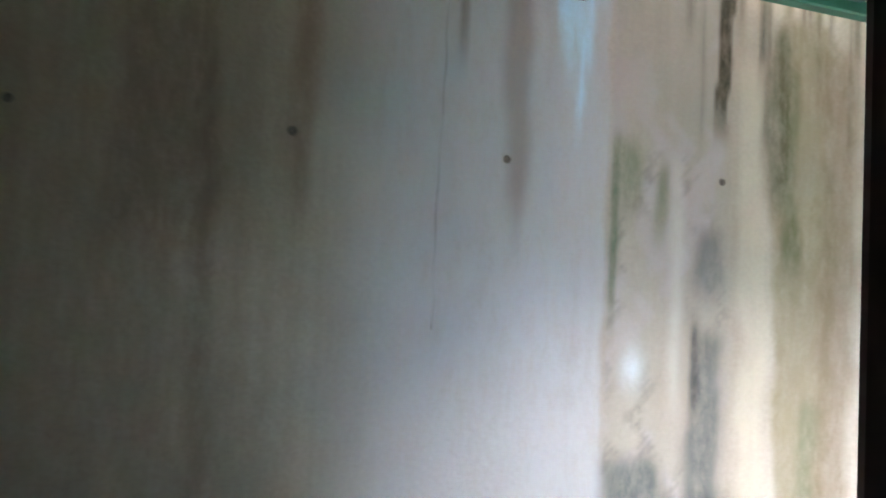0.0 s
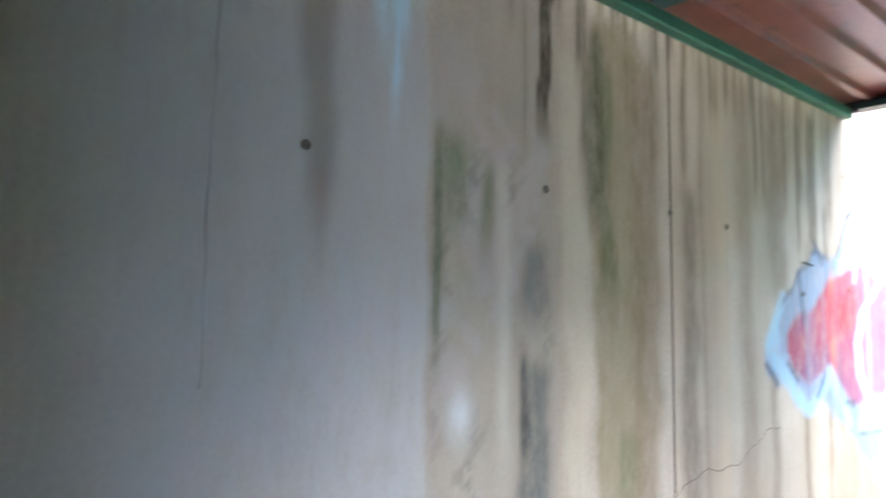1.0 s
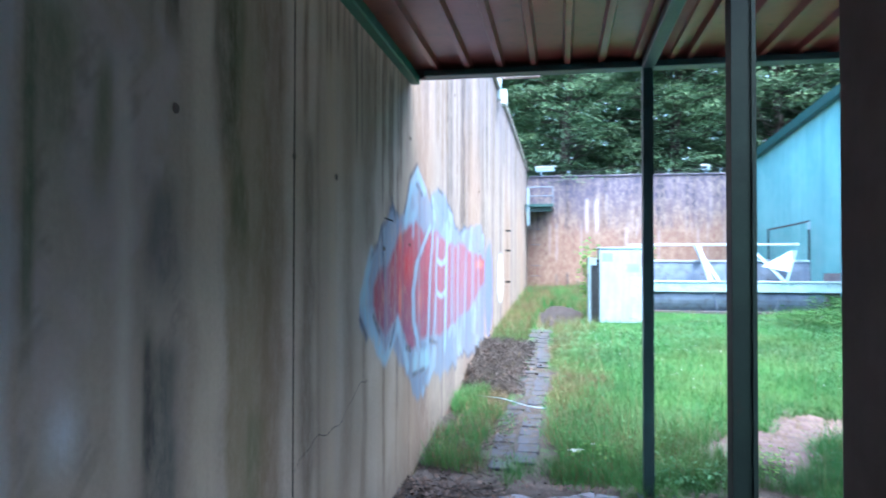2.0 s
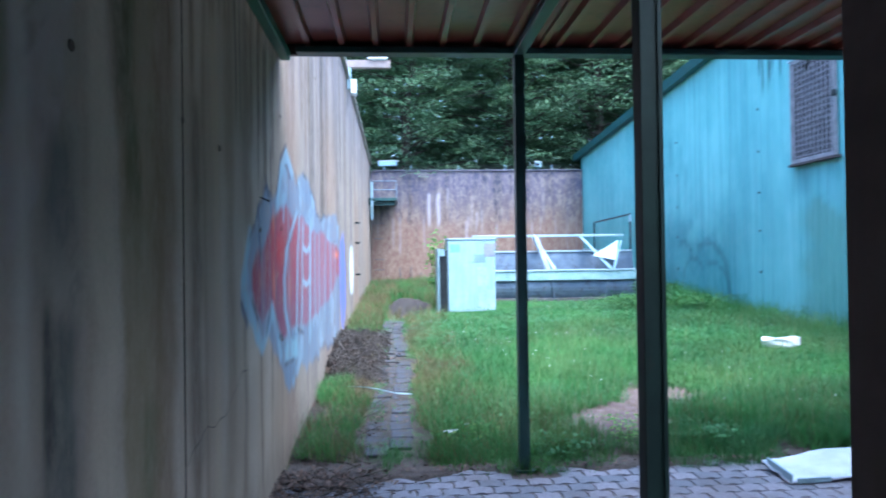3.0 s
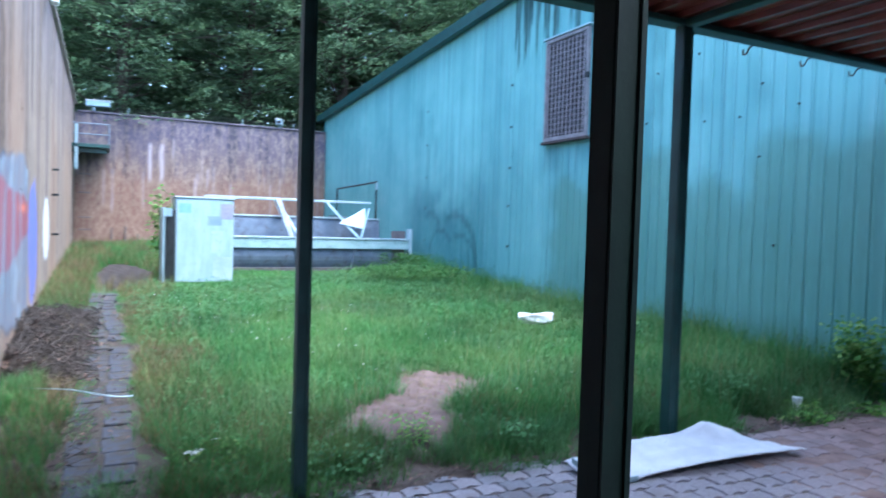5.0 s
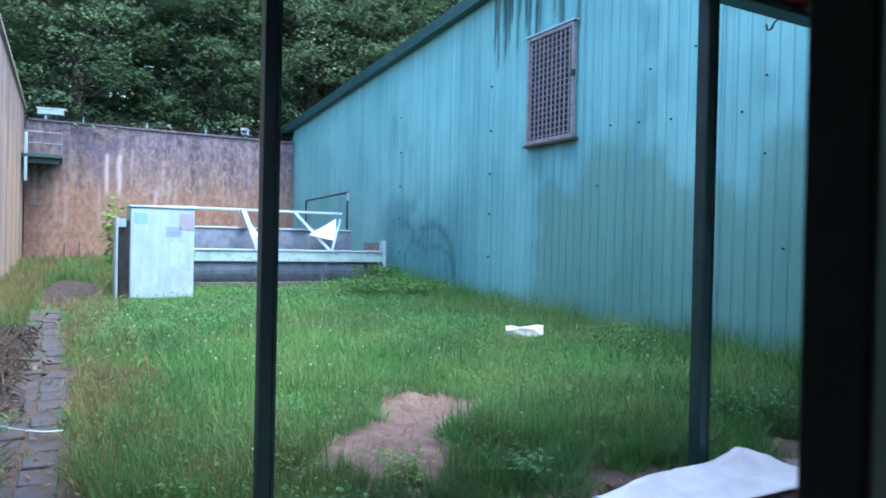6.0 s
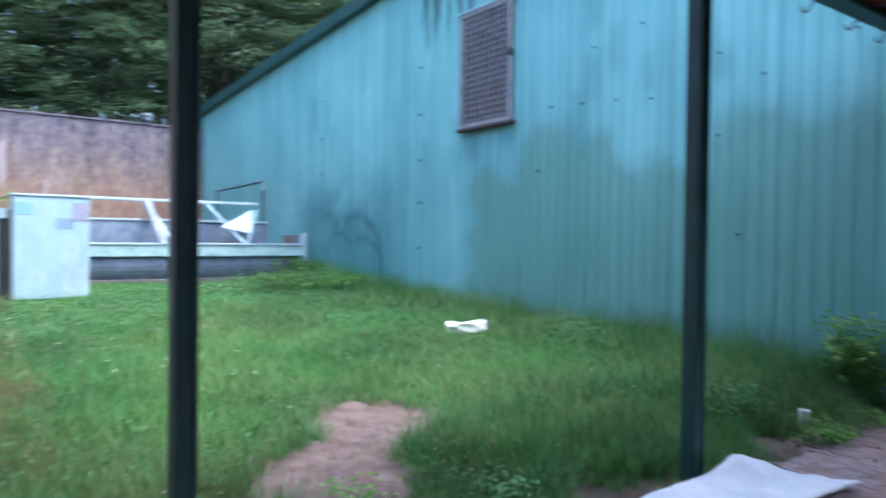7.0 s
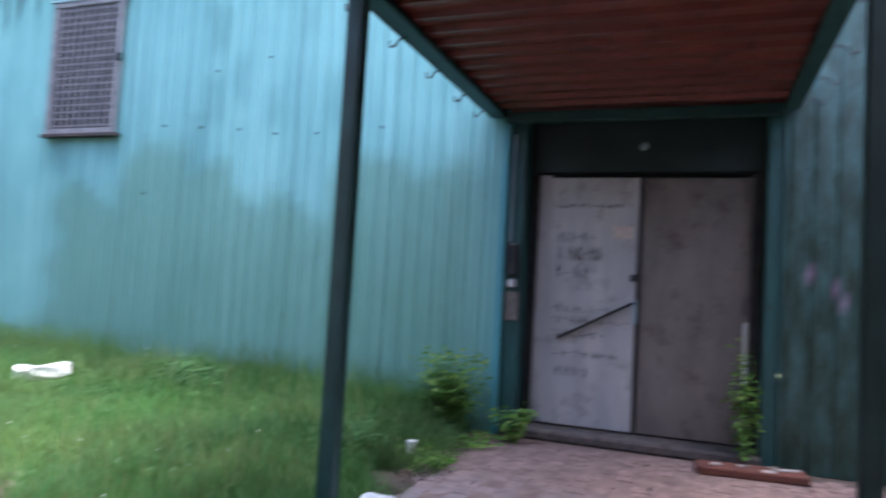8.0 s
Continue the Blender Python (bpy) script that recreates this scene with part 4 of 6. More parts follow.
def build_portal():
    p = thing("wall_entrance", "dark green panelled surround of the double door", "wall", kind="structure")
    part("side_panel", box(FX + 0.02, FX + 0.36, 2.80, 2.928, 0.0, 2.62), PORTAL_GREEN, p)
    part("side_panel", box(FX + 0.02, FX + 0.36, 0.925, 1.02, 0.0, 2.62), PORTAL_GREEN, p)
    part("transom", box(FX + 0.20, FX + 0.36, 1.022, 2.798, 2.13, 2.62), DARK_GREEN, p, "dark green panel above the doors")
    part("frame_upright", box(FX + 0.24, FX + 0.34, 2.73, 2.798, 0.1, 2.128), DARK_METAL, p)
    part("frame_upright", box(FX + 0.24, FX + 0.34, 1.022, 1.10, 0.1, 2.128), DARK_METAL, p)
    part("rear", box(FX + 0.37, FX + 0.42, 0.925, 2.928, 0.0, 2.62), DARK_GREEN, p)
    s = part("door_step", box(FX - 0.03, FX + 0.36, 1.022, 2.798, 0.0, 0.075, 0.016), STEP_GREY, p, "worn dirty concrete threshold")
    bm = bmesh.new()
    got = bmesh.ops.create_uvsphere(bm, u_segments=12, v_segments=6, radius=0.035)["verts"]
    bmesh.ops.scale(bm, vec=(0.5, 1, 1), verts=got)
    bmesh.ops.translate(bm, vec=(FX + 0.195, 1.9, 2.33), verts=got)
    part("round_fitting", bm, ZINC, p, "small pale round fitting")
    return p


build_portal()


PAPER = mottled("yellowed_paper", srgb(176, 160, 150), srgb(200, 186, 174), 20, 0.85)


def scrawl(parent, x, y0, y1, z, h, seed):
    """Illegible handwriting: a run of short uneven bars."""
    r = random.Random(seed)
    bm = bmesh.new()
    y = y0
    while y > y1:
        w = r.uniform(0.012, 0.05)
        dz = r.uniform(-0.25, 0.25) * h
        bar(bm, (x, y, z + dz), (x, y - w, z + dz + r.uniform(-0.3, 0.3) * h), 0.012, 0.004)
        if r.random() < 0.6:
            bar(bm, (x, y - w / 2, z - h / 2), (x, y - w / 2 - r.uniform(-0.01, 0.01), z + h / 2), 0.011, 0.004)
        y -= w + r.choice((0.004, 0.008, 0.03))
    part("ink_bar", bm, INK, parent)


SMEAR_RED = mottled("brown_red_smear", srgb(96, 58, 48), srgb(120, 76, 62), 20, 0.8)


def build_door_leaf(left):
    x = FX + (0.245 if left else 0.262)
    y1, y0 = (2.725, 1.925) if left else (1.893, 1.105)
    d = thing("door_1" if left else "door_2", "scrawled grey-white steel door leaf, closed, with a broken bar" if left else "stained grey steel door leaf, closed, with rust round the hinges", "door", (0, 0, 0), kind="structure")
    part("leaf", box(x, x + 0.045, y0, y1, 0.09, 2.09, 0.004), DOOR_GREY if left else DOOR_DULL, d)
    if left:
        part("meeting_strip", box(x + 0.002, x + 0.04, 1.896, 1.923, 0.09, 2.09), DARK_METAL, d, "dark gap strip between the leaves")
        part("hinge_strip", box(x - 0.008, x, y1 - 0.10, y1 - 0.004, 0.11, 2.11, 0.002), DOOR_GREY, d)
        part("sheet_of_paper", box(x - 0.006, x - 0.003, 1.96, 2.12, 1.6, 1.70), PAPER, d, "small yellowed paper notice")
        bm = bmesh.new()
        bar(bm, (x - 0.03, 2.52, 0.78), (x - 0.04, 1.93, 1.10), 0.035, 0.02, 0.004)
        part("bar", bm, DARK_METAL, d, "slanting dark metal bar")
        part("lock", box(x - 0.02, x, 1.925, 1.97, 1.26, 1.32, 0.004), DARK_METAL, d)
        part("pull", box(x - 0.016, x, 1.91, 1.94, 0.93, 1.12, 0.004), ZINC, d)
        for k, (a, b, z, h) in enumerate(((2.56, 2.02, 1.86, 0.03), (2.58, 2.28, 1.6, 0.07), (2.56, 2.2, 1.47, 0.09), (2.56, 2.32, 1.32, 0.08), (2.58, 2.08, 1.02, 0.05), (2.58, 2.0, 0.93, 0.05), (2.58, 2.15, 0.82, 0.05), (2.55, 2.05, 0.66, 0.04), (2.54, 2.3, 0.52, 0.06))):
            scrawl(d, x - 0.0035, a, b, z, h * 1.25, 30 + k)
    else:
        for k, (a, b, z, h) in enumerate(((1.72, 1.45, 1.62, 0.05), (1.68, 1.5, 1.55, 0.03))):
            bm = bmesh.new()
            for j in range(5):
                bar(bm, (x - 0.003, a - j * 0.05, z + 0.01 * j), (x - 0.003, a - j * 0.05 - 0.04, z + 0.015 - 0.01 * j), 0.012, 0.003)
            part("paint_smear", bm, SMEAR_RED if k == 0 else RUST, d)
        for z in (0.35, 1.05, 1.9):
            part("hinge", box(x - 0.02, x, 1.108, 1.15, z, z + 0.14, 0.004), RUST, d)
        part("edge_strip", box(x - 0.006, x, 1.112, 1.14, 0.5, 1.0), WHITE_PLASTIC, d, "flaking white strip")
    return d


build_door_leaf(True)
build_door_leaf(False)


def build_intercom():
    t = thing("intercom", "black door telephone above a grey plate on green panelling", "intercom", (FX + 0.02, 2.86, 0.9))
    part("handset", box(-0.09, -0.02, -0.05, 0.04, 0.35, 0.62, 0.02), DARK_METAL, t)
    part("display", box(-0.1, -0.091, -0.035, 0.025, 0.46, 0.60, 0.002), INK, t)
    part("label_plate", box(-0.07, 0.0, -0.03, 0.03, 0.27, 0.33, 0.004), DOOR_GREY, t, "white label plate")
    p = part("steel_plate", box(-0.02, 0.0, -0.055, 0.055, 0.0, 0.23, 0.004), DOOR_DULL, t)
    for y, z in ((-0.02, 0.16), (0.025, 0.13), (0.0, 0.05)):
        part("screw", one(rod, (-0.021, y, z), (-0.026, y, z), 0.008, seg=8), DARK_METAL, p)
    part("conduit", one(rod, (-0.02, 0.03, 0.63), (-0.02, 0.03, 1.5), 0.01), ZINC, t)
    return t


build_intercom()


def build_plank():
    t = thing("wooden_plank", "red-brown weathered plank with pale flaking top, lying by the door step", "plank", (6.02, 1.1, 0.0), 6)
    wood = mottled("red_brown_wood", srgb(82, 44, 38), srgb(106, 60, 50), 9, 0.85, spot=srgb(70, 52, 46), stretch=(3, 0.6, 3))
    part("plank", box(-0.11, 0.11, -0.34, 0.34, 0.003, 0.055, 0.008), wood, t)
    r = random.Random(3)
    for k in range(9):
        a, c = r.uniform(-0.32, 0.28), r.uniform(-0.08, 0.06)
        part("flake", box(c - 0.02, c + 0.03, a, a + r.uniform(0.03, 0.09), 0.0565, 0.064, 0.003), DOOR_GREY if k % 3 else DOOR_DULL, t)
    return t


build_plank()


# ---- scrap metal on the lawn ----
PATCH_GREY = mottled("blue_grey_patch_paint", srgb(118, 142, 160), srgb(136, 158, 174), 5, 0.5)
PATCH_MAUVE = mottled("mauve_grey_patch_paint", srgb(132, 136, 152), srgb(152, 150, 164), 7, 0.55, spot=srgb(120, 104, 104))
PATCH_TEAL = mottled("washed_teal_patch_paint", srgb(112, 160, 166), srgb(134, 174, 180), 6, 0.5)
PATCH_PALE = mottled("pale_grey_patch_paint", srgb(148, 172, 184), srgb(166, 188, 198), 5, 0.5, spot=srgb(130, 150, 160))


def build_cabinet():
    g = float(ground_z(2.0, 10.8))
    t = thing("metal_cabinet", "pale blue-grey patched steel cabinet with an open dark side", "cabinet", (1.61, 10.8, g))
    H = 1.28
    bm = bmesh.new()
    add_box(bm, 0.0, 0.84, 0.0, 0.62, 0.02, H, 0.012)
    part("body", bm, ZINC, t)
    for x0, x1, z0, z1, m in ((0.46, 0.66, 0.88, 1.02, PATCH_GREY), (0.64, 0.83, 0.98, 1.21, PATCH_MAUVE), (0.54, 0.82, 0.04, 0.40, WHITE_SHEET), (0.05, 0.22, 1.06, 1.2, PATCH_TEAL), (0.52, 0.68, 0.46, 0.80, PATCH_PALE)):
        part("patch", box(x0, x1, -0.0075, -0.0035, z0, z1), m, t)
    part("front_sheet", box(0.02, 0.83, -0.0035, -0.0005, 0.03, 1.25), CABINET_FACE, t)
    part("top_lip", box(-0.01, 0.86, -0.015, 0.63, H + 0.001, H + 0.025, 0.004), WHITE_SHEET, t)
    part("side_recess", box(-0.13, -0.002, 0.02, 0.6, 0.0, 1.1), DARK_METAL, t, "dark open side")
    d = part("side_door", box(-0.18, -0.145, -0.03, 0.5, 0.0, 1.13, 0.005), ZINC, t, "pale narrow side door standing ajar")
    part("corner_strip", box(-0.145, -0.05, -0.025, -0.005, 1.0, 1.12), ZINC, t)
    return t


build_cabinet()


RAIL_PAINT = mottled("pale_green_white_paint", srgb(142, 172, 172), srgb(170, 194, 194), 3, 0.5, spot=srgb(118, 142, 132), spots=(0.5, 0.7))


def build_trough():
    g = float(ground_z(4.5, 12.5)) - 0.02
    t = thing("steel_trough", "long grey steel trough with pale rails and bent braces", "trough", (0, 0, g))
    x0, x1, yf, yb = 2.55, 6.0, 12.4, 13.05
    # curved front and back shells
    for name, y, top, bulge in (("front_shell", yf, 0.55, -0.10), ("rear_shell", yb, 0.98, -0.06)):
        bm = bmesh.new()
        prev = None
        for k in range(9):
            a = k / 8
            cur = [bm.verts.new((x, y + bulge * math.sin(a * math.pi), a * top)) for x in (x0, x1 - 0.3)] + [bm.verts.new((x, y + 0.02 + bulge * math.sin(a * math.pi), a * top)) for x in (x0, x1 - 0.3)]
            if prev:
                bm.faces.new((prev[0], prev[1], cur[1], cur[0]))
                bm.faces.new((prev[3], prev[2], cur[2], cur[3]))
                bm.faces.new((prev[2], prev[0], cur[0], cur[2]))
                bm.faces.new((prev[1], prev[3], cur[3], cur[1]))
            prev = cur
        part(name, bm, TANK_GREY, t)
    part("floor_plate", box(x0, x1, yf + 0.03, yb - 0.01, 0.05, 0.08), TANK_GREY, t)
    part("rear_edge", box(x0 - 0.2, x1 - 0.3, yb - 0.03, yb + 0.03, 0.985, 1.015, 0.004), WHITE_SHEET, t, "pale top edge")
    rail = part("front_rail", box(x0 - 0.3, x1 + 0.02, yf - 0.16, yf - 0.06, 0.42, 0.60, 0.008), RAIL_PAINT, t, "wide pale front rail")
    part("rail_lip", box(x0 - 0.3, x1 + 0.02, yf - 0.18, yf - 0.04, 0.603, 0.63, 0.004), WHITE_SHEET, rail)
    part("end_post", box(x1 + 0.022, x1 + 0.09, yf - 0.17, yf - 0.03, 0.0, 0.82, 0.006), WHITE_SHEET, t, "white end post")
    part("end_panel", box(x1 - 0.28, x1 + 0.015, yf + 0.0, yf + 0.03, 0.02, 0.78), RUST, t, "rusty end panel")
    part("top_rail", box(x0 - 0.25, 5.5, yb - 0.045, yb + 0.005, 1.30, 1.345, 0.006), WHITE_SHEET, t, "white top rail")
    for a, b, w in (((4.58, yb - 0.06, 1.30), (5.0, yf - 0.12, 0.63), 0.09), ((3.55, yb - 0.06, 1.30), (3.68, yb - 0.09, 1.0), 0.08), ((3.6, yb - 0.1, 1.28), (3.86, yf - 0.12, 0.63), 0.06), ((5.28, yf + 0.1, 1.2), (5.06, yf - 0.1, 0.63), 0.04)):
        bm = bmesh.new()
        bar(bm, a, b, w, 0.02, 0.003)
        part("brace", bm, ZINC, t)
    for a, b, w in (((3.62, yb - 0.07, 1.33), (3.72, yf - 0.14, 0.62), 0.1), ((4.98, yb - 0.08, 1.02), (4.62, yb - 0.08, 1.04), 0.03)):
        bm = bmesh.new()
        bar(bm, a, b, w, 0.025, 0.004)
        part("bent_strip", bm, TANK_GREY, t, "bent grey steel strip")
    part("rust_edge", box(x0, x1 - 0.02, yf - 0.13, yf - 0.09, 0.0, 0.07, 0.006), RUST, t, "rust-brown bottom edge")
    for x, dx in ((3.78, 0.06), (4.95, -0.1)):
        bm = bmesh.new()
        bar(bm, (x, yf - 0.125, 0.44), (x + dx, yf - 0.115, 0.02), 0.05, 0.03, 0.003)
        part("rib", bm, TANK_GREY, t)
    bm = bmesh.new()
    tri = [(5.36, yb - 0.1, 1.22), (4.68, yf + 0.1, 0.90), (5.16, yf + 0.0, 0.80)]
    f = [bm.verts.new(p) for p in tri]
    k = [bm.verts.new((p[0], p[1] + 0.012, p[2])) for p in tri]
    bm.faces.new(f)
    bm.faces.new(k[::-1])
    for i in range(3):
        bm.faces.new((f[i], k[i], k[(i + 1) % 3], f[(i + 1) % 3]))
    bmesh.ops.recalc_face_normals(bm, faces=bm.faces)
    part("triangle_plate", bm, PATCH_PALE, t, "torn pale triangular plate")
    return t


build_trough()


def build_rail_frame():
    g = float(ground_z(6.1, 15))
    t = thing("handrail_frame", "thin dark steel rail frame standing by the teal cladding", "rail", (6.12, 0, g))
    for a, b in (((0, 14.35, 0), (0, 14.35, 1.75)), ((0, 17.2, 0), (0, 17.2, 1.7)), ((0, 14.35, 1.75), (0, 17.2, 1.7))):
        part("tube", one(rod, a, b, 0.022), DARK_METAL, t)
    part("bracket", box(-0.03, 0.03, 14.32, 14.38, 1.58, 1.74, 0.004), ZINC, t)
    return t


build_rail_frame()


# ---- fittings on the yard walls ----
def build_platform():
    t = thing("wall_platform", "small green steel platform with a thin rail bracketed to the corner", "platform", (0.0, 17.7, 2.8))
    part("deck", box(0.004, 0.78, 0.0, 1.19, 0.06, 0.14, 0.004), GREEN_STEEL, t)
    part("bracket", box(0.004, 0.72, 0.15, 0.20, -0.06, 0.058, 0.003), GREEN_STEEL, t)
    for a, b in (((0.76, 0.02, 0.14), (0.76, 0.02, 0.62)), ((0.02, 0.02, 0.60), (0.76, 0.02, 0.60)), ((0.76, 0.02, 0.60), (0.76, 1.15, 0.60)), ((0.02, 0.02, 0.36), (0.76, 0.02, 0.36))):
        part("rail", one(rod, a, b, 0.014), TANK_GREY, t)
    part("stanchion", box(0.06, 0.12, 0.0, 0.05, -0.45, 0.58, 0.004), ZINC, t, "white upright strip")
    return t


build_platform()


def build_camera_box(name, label, at, turn, length=0.4, arm=0.3):
    t = thing(name, label, "camera", at, turn)
    part("mast", one(rod, (0, 0, 0), (0, 0, arm), 0.03), ZINC, t)
    part("housing", box(-0.08, 0.08, -length * 0.3, length * 0.7, arm + 0.005, arm + 0.14, 0.012), ZINC, t)
    part("hood", box(-0.095, 0.095, -length * 0.32, length * 0.78, arm + 0.143, arm + 0.16, 0.004), WHITE_PLASTIC, t)
    part("lens_window", box(-0.06, 0.06, length * 0.7, length * 0.71, arm + 0.03, arm + 0.11), INK, t)
    return t


build_camera_box("camera_housing", "grey security camera housing on the back wall corner", (0.42, BACK_Y + 0.1, BACK_TOP + 0.052), -100, 0.55, 0.12)
build_camera_box("camera_housing", "small grey camera housing above the back wall", (5.0, BACK_Y + 0.1, BACK_TOP + 0.052), 160, 0.36, 0.06)


def build_floodlight():
    t = thing("wall_floodlight", "flat pale floodlight on an arm over the concrete wall top", "lamp", (-0.1, 9.4, WALL_TOP + 0.061))
    part("mast", one(rod, (0.05, 0, 0), (0.05, 0, 0.12), 0.03), ZINC, t)
    part("arm", box(0.02, 0.76, -0.05, 0.05, 0.122, 0.235, 0.006), RENDER_GREY, t)
    part("lamp_head", box(0.42, 0.72, -0.09, 0.09, 0.237, 0.32, 0.02), WHITE_PLASTIC, t, "white lamp head")
    part("junction_box", box(0.155, 0.24, -0.08, 0.1, -0.28, -0.06, 0.01), WHITE_PLASTIC, t)
    part("bracket", box(0.10, 0.16, -0.05, 0.05, -0.2, 0.12), ZINC, t)
    return t


build_floodlight()


def build_wall_wire():
    t = thing("wall_wire", "thin wires on short stubs along the back wall top", "wire", (0, BACK_Y + 0.15, BACK_TOP + 0.052))
    for x in (1.2, 2.6, 4.0, 5.4):
        part("stub", one(rod, (x, 0, 0), (x, 0, 0.16), 0.012, seg=6), ZINC, t)
    for z in (0.07, 0.14):
        part("wire", one(rod, (0.1, 0, z), (6.2, 0, z), 0.006, seg=5), DARK_METAL, t)
    return t


build_wall_wire()


def build_wall_steps():
    t = thing("climbing_irons", "rusty step irons set in the back wall corner", "step irons", (0, BACK_Y, 0))
    for z in (0.95, 1.25, 1.85, 2.3):
        bm = bmesh.new()
        rod(bm, (0.12, 0, z), (0.12, -0.14, z), 0.012, seg=6)
        rod(bm, (0.12, -0.14, z), (0.38, -0.14, z), 0.012, seg=6)
        rod(bm, (0.38, -0.14, z), (0.38, 0, z), 0.012, seg=6)
        part("step_iron", bm, RUST, t)
    r = thing("starter_bars", "rusty reinforcing bars standing at the foot of the back wall", "bars", (0, BACK_Y - 0.05, 0.5))
    for x, h in ((0.85, 0.5), (1.16, 0.55), (1.45, 0.35)):
        part("rebar", one(rod, (x, 0, -0.1), (x, 0, h), 0.018, seg=6), RUST, r)
    b = thing("wall_brackets", "small steel brackets on the concrete wall", "bracket", (0, 0, 0))
    for z in (1.0, 1.55, 1.9):
        part("bracket", box(0.004, 0.09, 10.9, 10.96, z, z + 0.03, 0.003), DARK_METAL, b)
    return t


build_wall_steps()


def build_tie_holes():
    """Recessed cone plugs left by the formwork."""
    t = thing("formwork_plugs", "round formwork plug holes in the concrete wall", "holes", (0, 0, 0), kind="structure")
    spots = [(-2.03, 1.80), (-1.26, 1.79), (-0.53, 1.77), (0.385, 1.765), (1.635, 1.742), (1.16, 1.76), (3.107, 2.17), (3.1, 1.485), (3.105, 0.81), (5.0, 2.9), (6.9, 2.2), (6.9, 1.5), (9.2, 2.4), (2.45, 1.45)]
    for y, z in spots:
        bm = bmesh.new()
        seg = 14
        rings = [(0.014, 0.0006), (0.012, 0.004), (0.008, 0.0012), (0.0, 0.001)]
        rows = []
        for rad, x in rings:
            rows.append([bm.verts.new((x, y + rad * math.cos(6.2832 * k / seg), z + rad * math.sin(6.2832 * k / seg))) for k in range(seg)] if rad else [bm.verts.new((x, y, z))])
        for a, b in zip(rows, rows[1:]):
            for k in range(seg):
                if len(b) == 1:
                    bm.faces.new((a[k], a[(k + 1) % seg], b[0]))
                else:
                    bm.faces.new((a[k], a[(k + 1) % seg], b[(k + 1) % seg], b[k]))
        part("plug", bm, mottled("plug_shadow_grey", srgb(84, 74, 64), srgb(104, 92, 80), 60, 0.9) if not bpy.data.materials.get("plug_shadow_grey") else bpy.data.materials["plug_shadow_grey"], t)
    bm = bmesh.new()
    bar(bm, (0.0, 2.46, 1.62), (0.045, 2.48, 1.60), 0.007)
    part("wire_stub", bm, DARK_METAL, t)
    return t


build_tie_holes()


# ---- things lying about ----
SHEET_WHITE = mottled("dirty_white_sheet_paint", srgb(180, 186, 198), srgb(208, 213, 222), 6, 0.5, spot=srgb(150, 148, 150), spots=(0.64, 0.74))


def build_white_sheet():
    t = thing("bent_metal_sheet", "bent white metal sheet with a folded edge on the paving", "metal sheet", (0, 0, 0))
    nx, ny = 30, 12
    creases = random.Random(14)
    verts, faces = [], []
    for i in range(nx + 1):
        u = i / nx
        for j in range(ny + 1):
            v = j / ny
            x = 2.88 + (1.5 - 0.34 * v) * u + 0.012 * math.sin(17 * v) * u
            y = 2.57 - 0.05 * u + (0.30 + 0.08 * u) * v + 0.012 * math.sin(7 * u)
            arch = math.sin(math.pi * min(1.0, max(0.0, (u - 0.12) / 1.05)))
            fold = 0.02 * max(0.0, 1 - abs(v - 0.42 - 0.05 * math.sin(5 * u)) / 0.14)
            back = max(0.0, v - 0.45) / 0.55
            z = 0.012 + 0.05 * arch * (1 - 0.3 * v) + fold + back * (0.04 + 0.035 * u) + 0.035 * max(0.0, 1 - abs(u - 0.9) / 0.12) * back
            z += creases.uniform(-0.003, 0.003) + 0.010 * abs(((4.3 * u + 0.7 * v) % 1.0) - 0.5) * v + 0.006 * math.sin(11 * u + 4 * v) * v
            verts.append((x, y, float(z)))
    n1 = len(verts)
    verts += [(x, y, z - 0.006) for x, y, z in verts]
    w = ny + 1
    for i in range(nx):
        for j in range(ny):
            a = i * w + j
            faces += [(a, a + w, a + w + 1, a + 1), (n1 + a, n1 + a + 1, n1 + a + w + 1, n1 + a + w)]
    for i in range(nx):
        for j in (0, ny):
            a = i * w + j
            faces.append((a, n1 + a, n1 + a + w, a + w) if j == 0 else (a, a + w, n1 + a + w, n1 + a))
    for j in range(ny):
        for i in (0, nx):
            a = i * w + j
            faces.append((a, a + 1, n1 + a + 1, n1 + a) if i == 0 else (a, n1 + a, n1 + a + 1, a + 1))
    part("sheet", raw_mesh("sheet", verts, faces, SHEET_WHITE), None, t)
    bm = bmesh.new()
    bar(bm, (2.89, 2.57, 0.032), (2.9, 2.84, 0.05), 0.012, 0.05, 0.003)
    part("folded_end", bm, ZINC, t, "grey folded end")
    bm = bmesh.new()
    bar(bm, (2.92, 2.565, 0.018), (3.12, 2.57, 0.02), 0.012, 0.03, 0.003)
    part("folded_edge", bm, ZINC, t)
    return t


build_white_sheet()


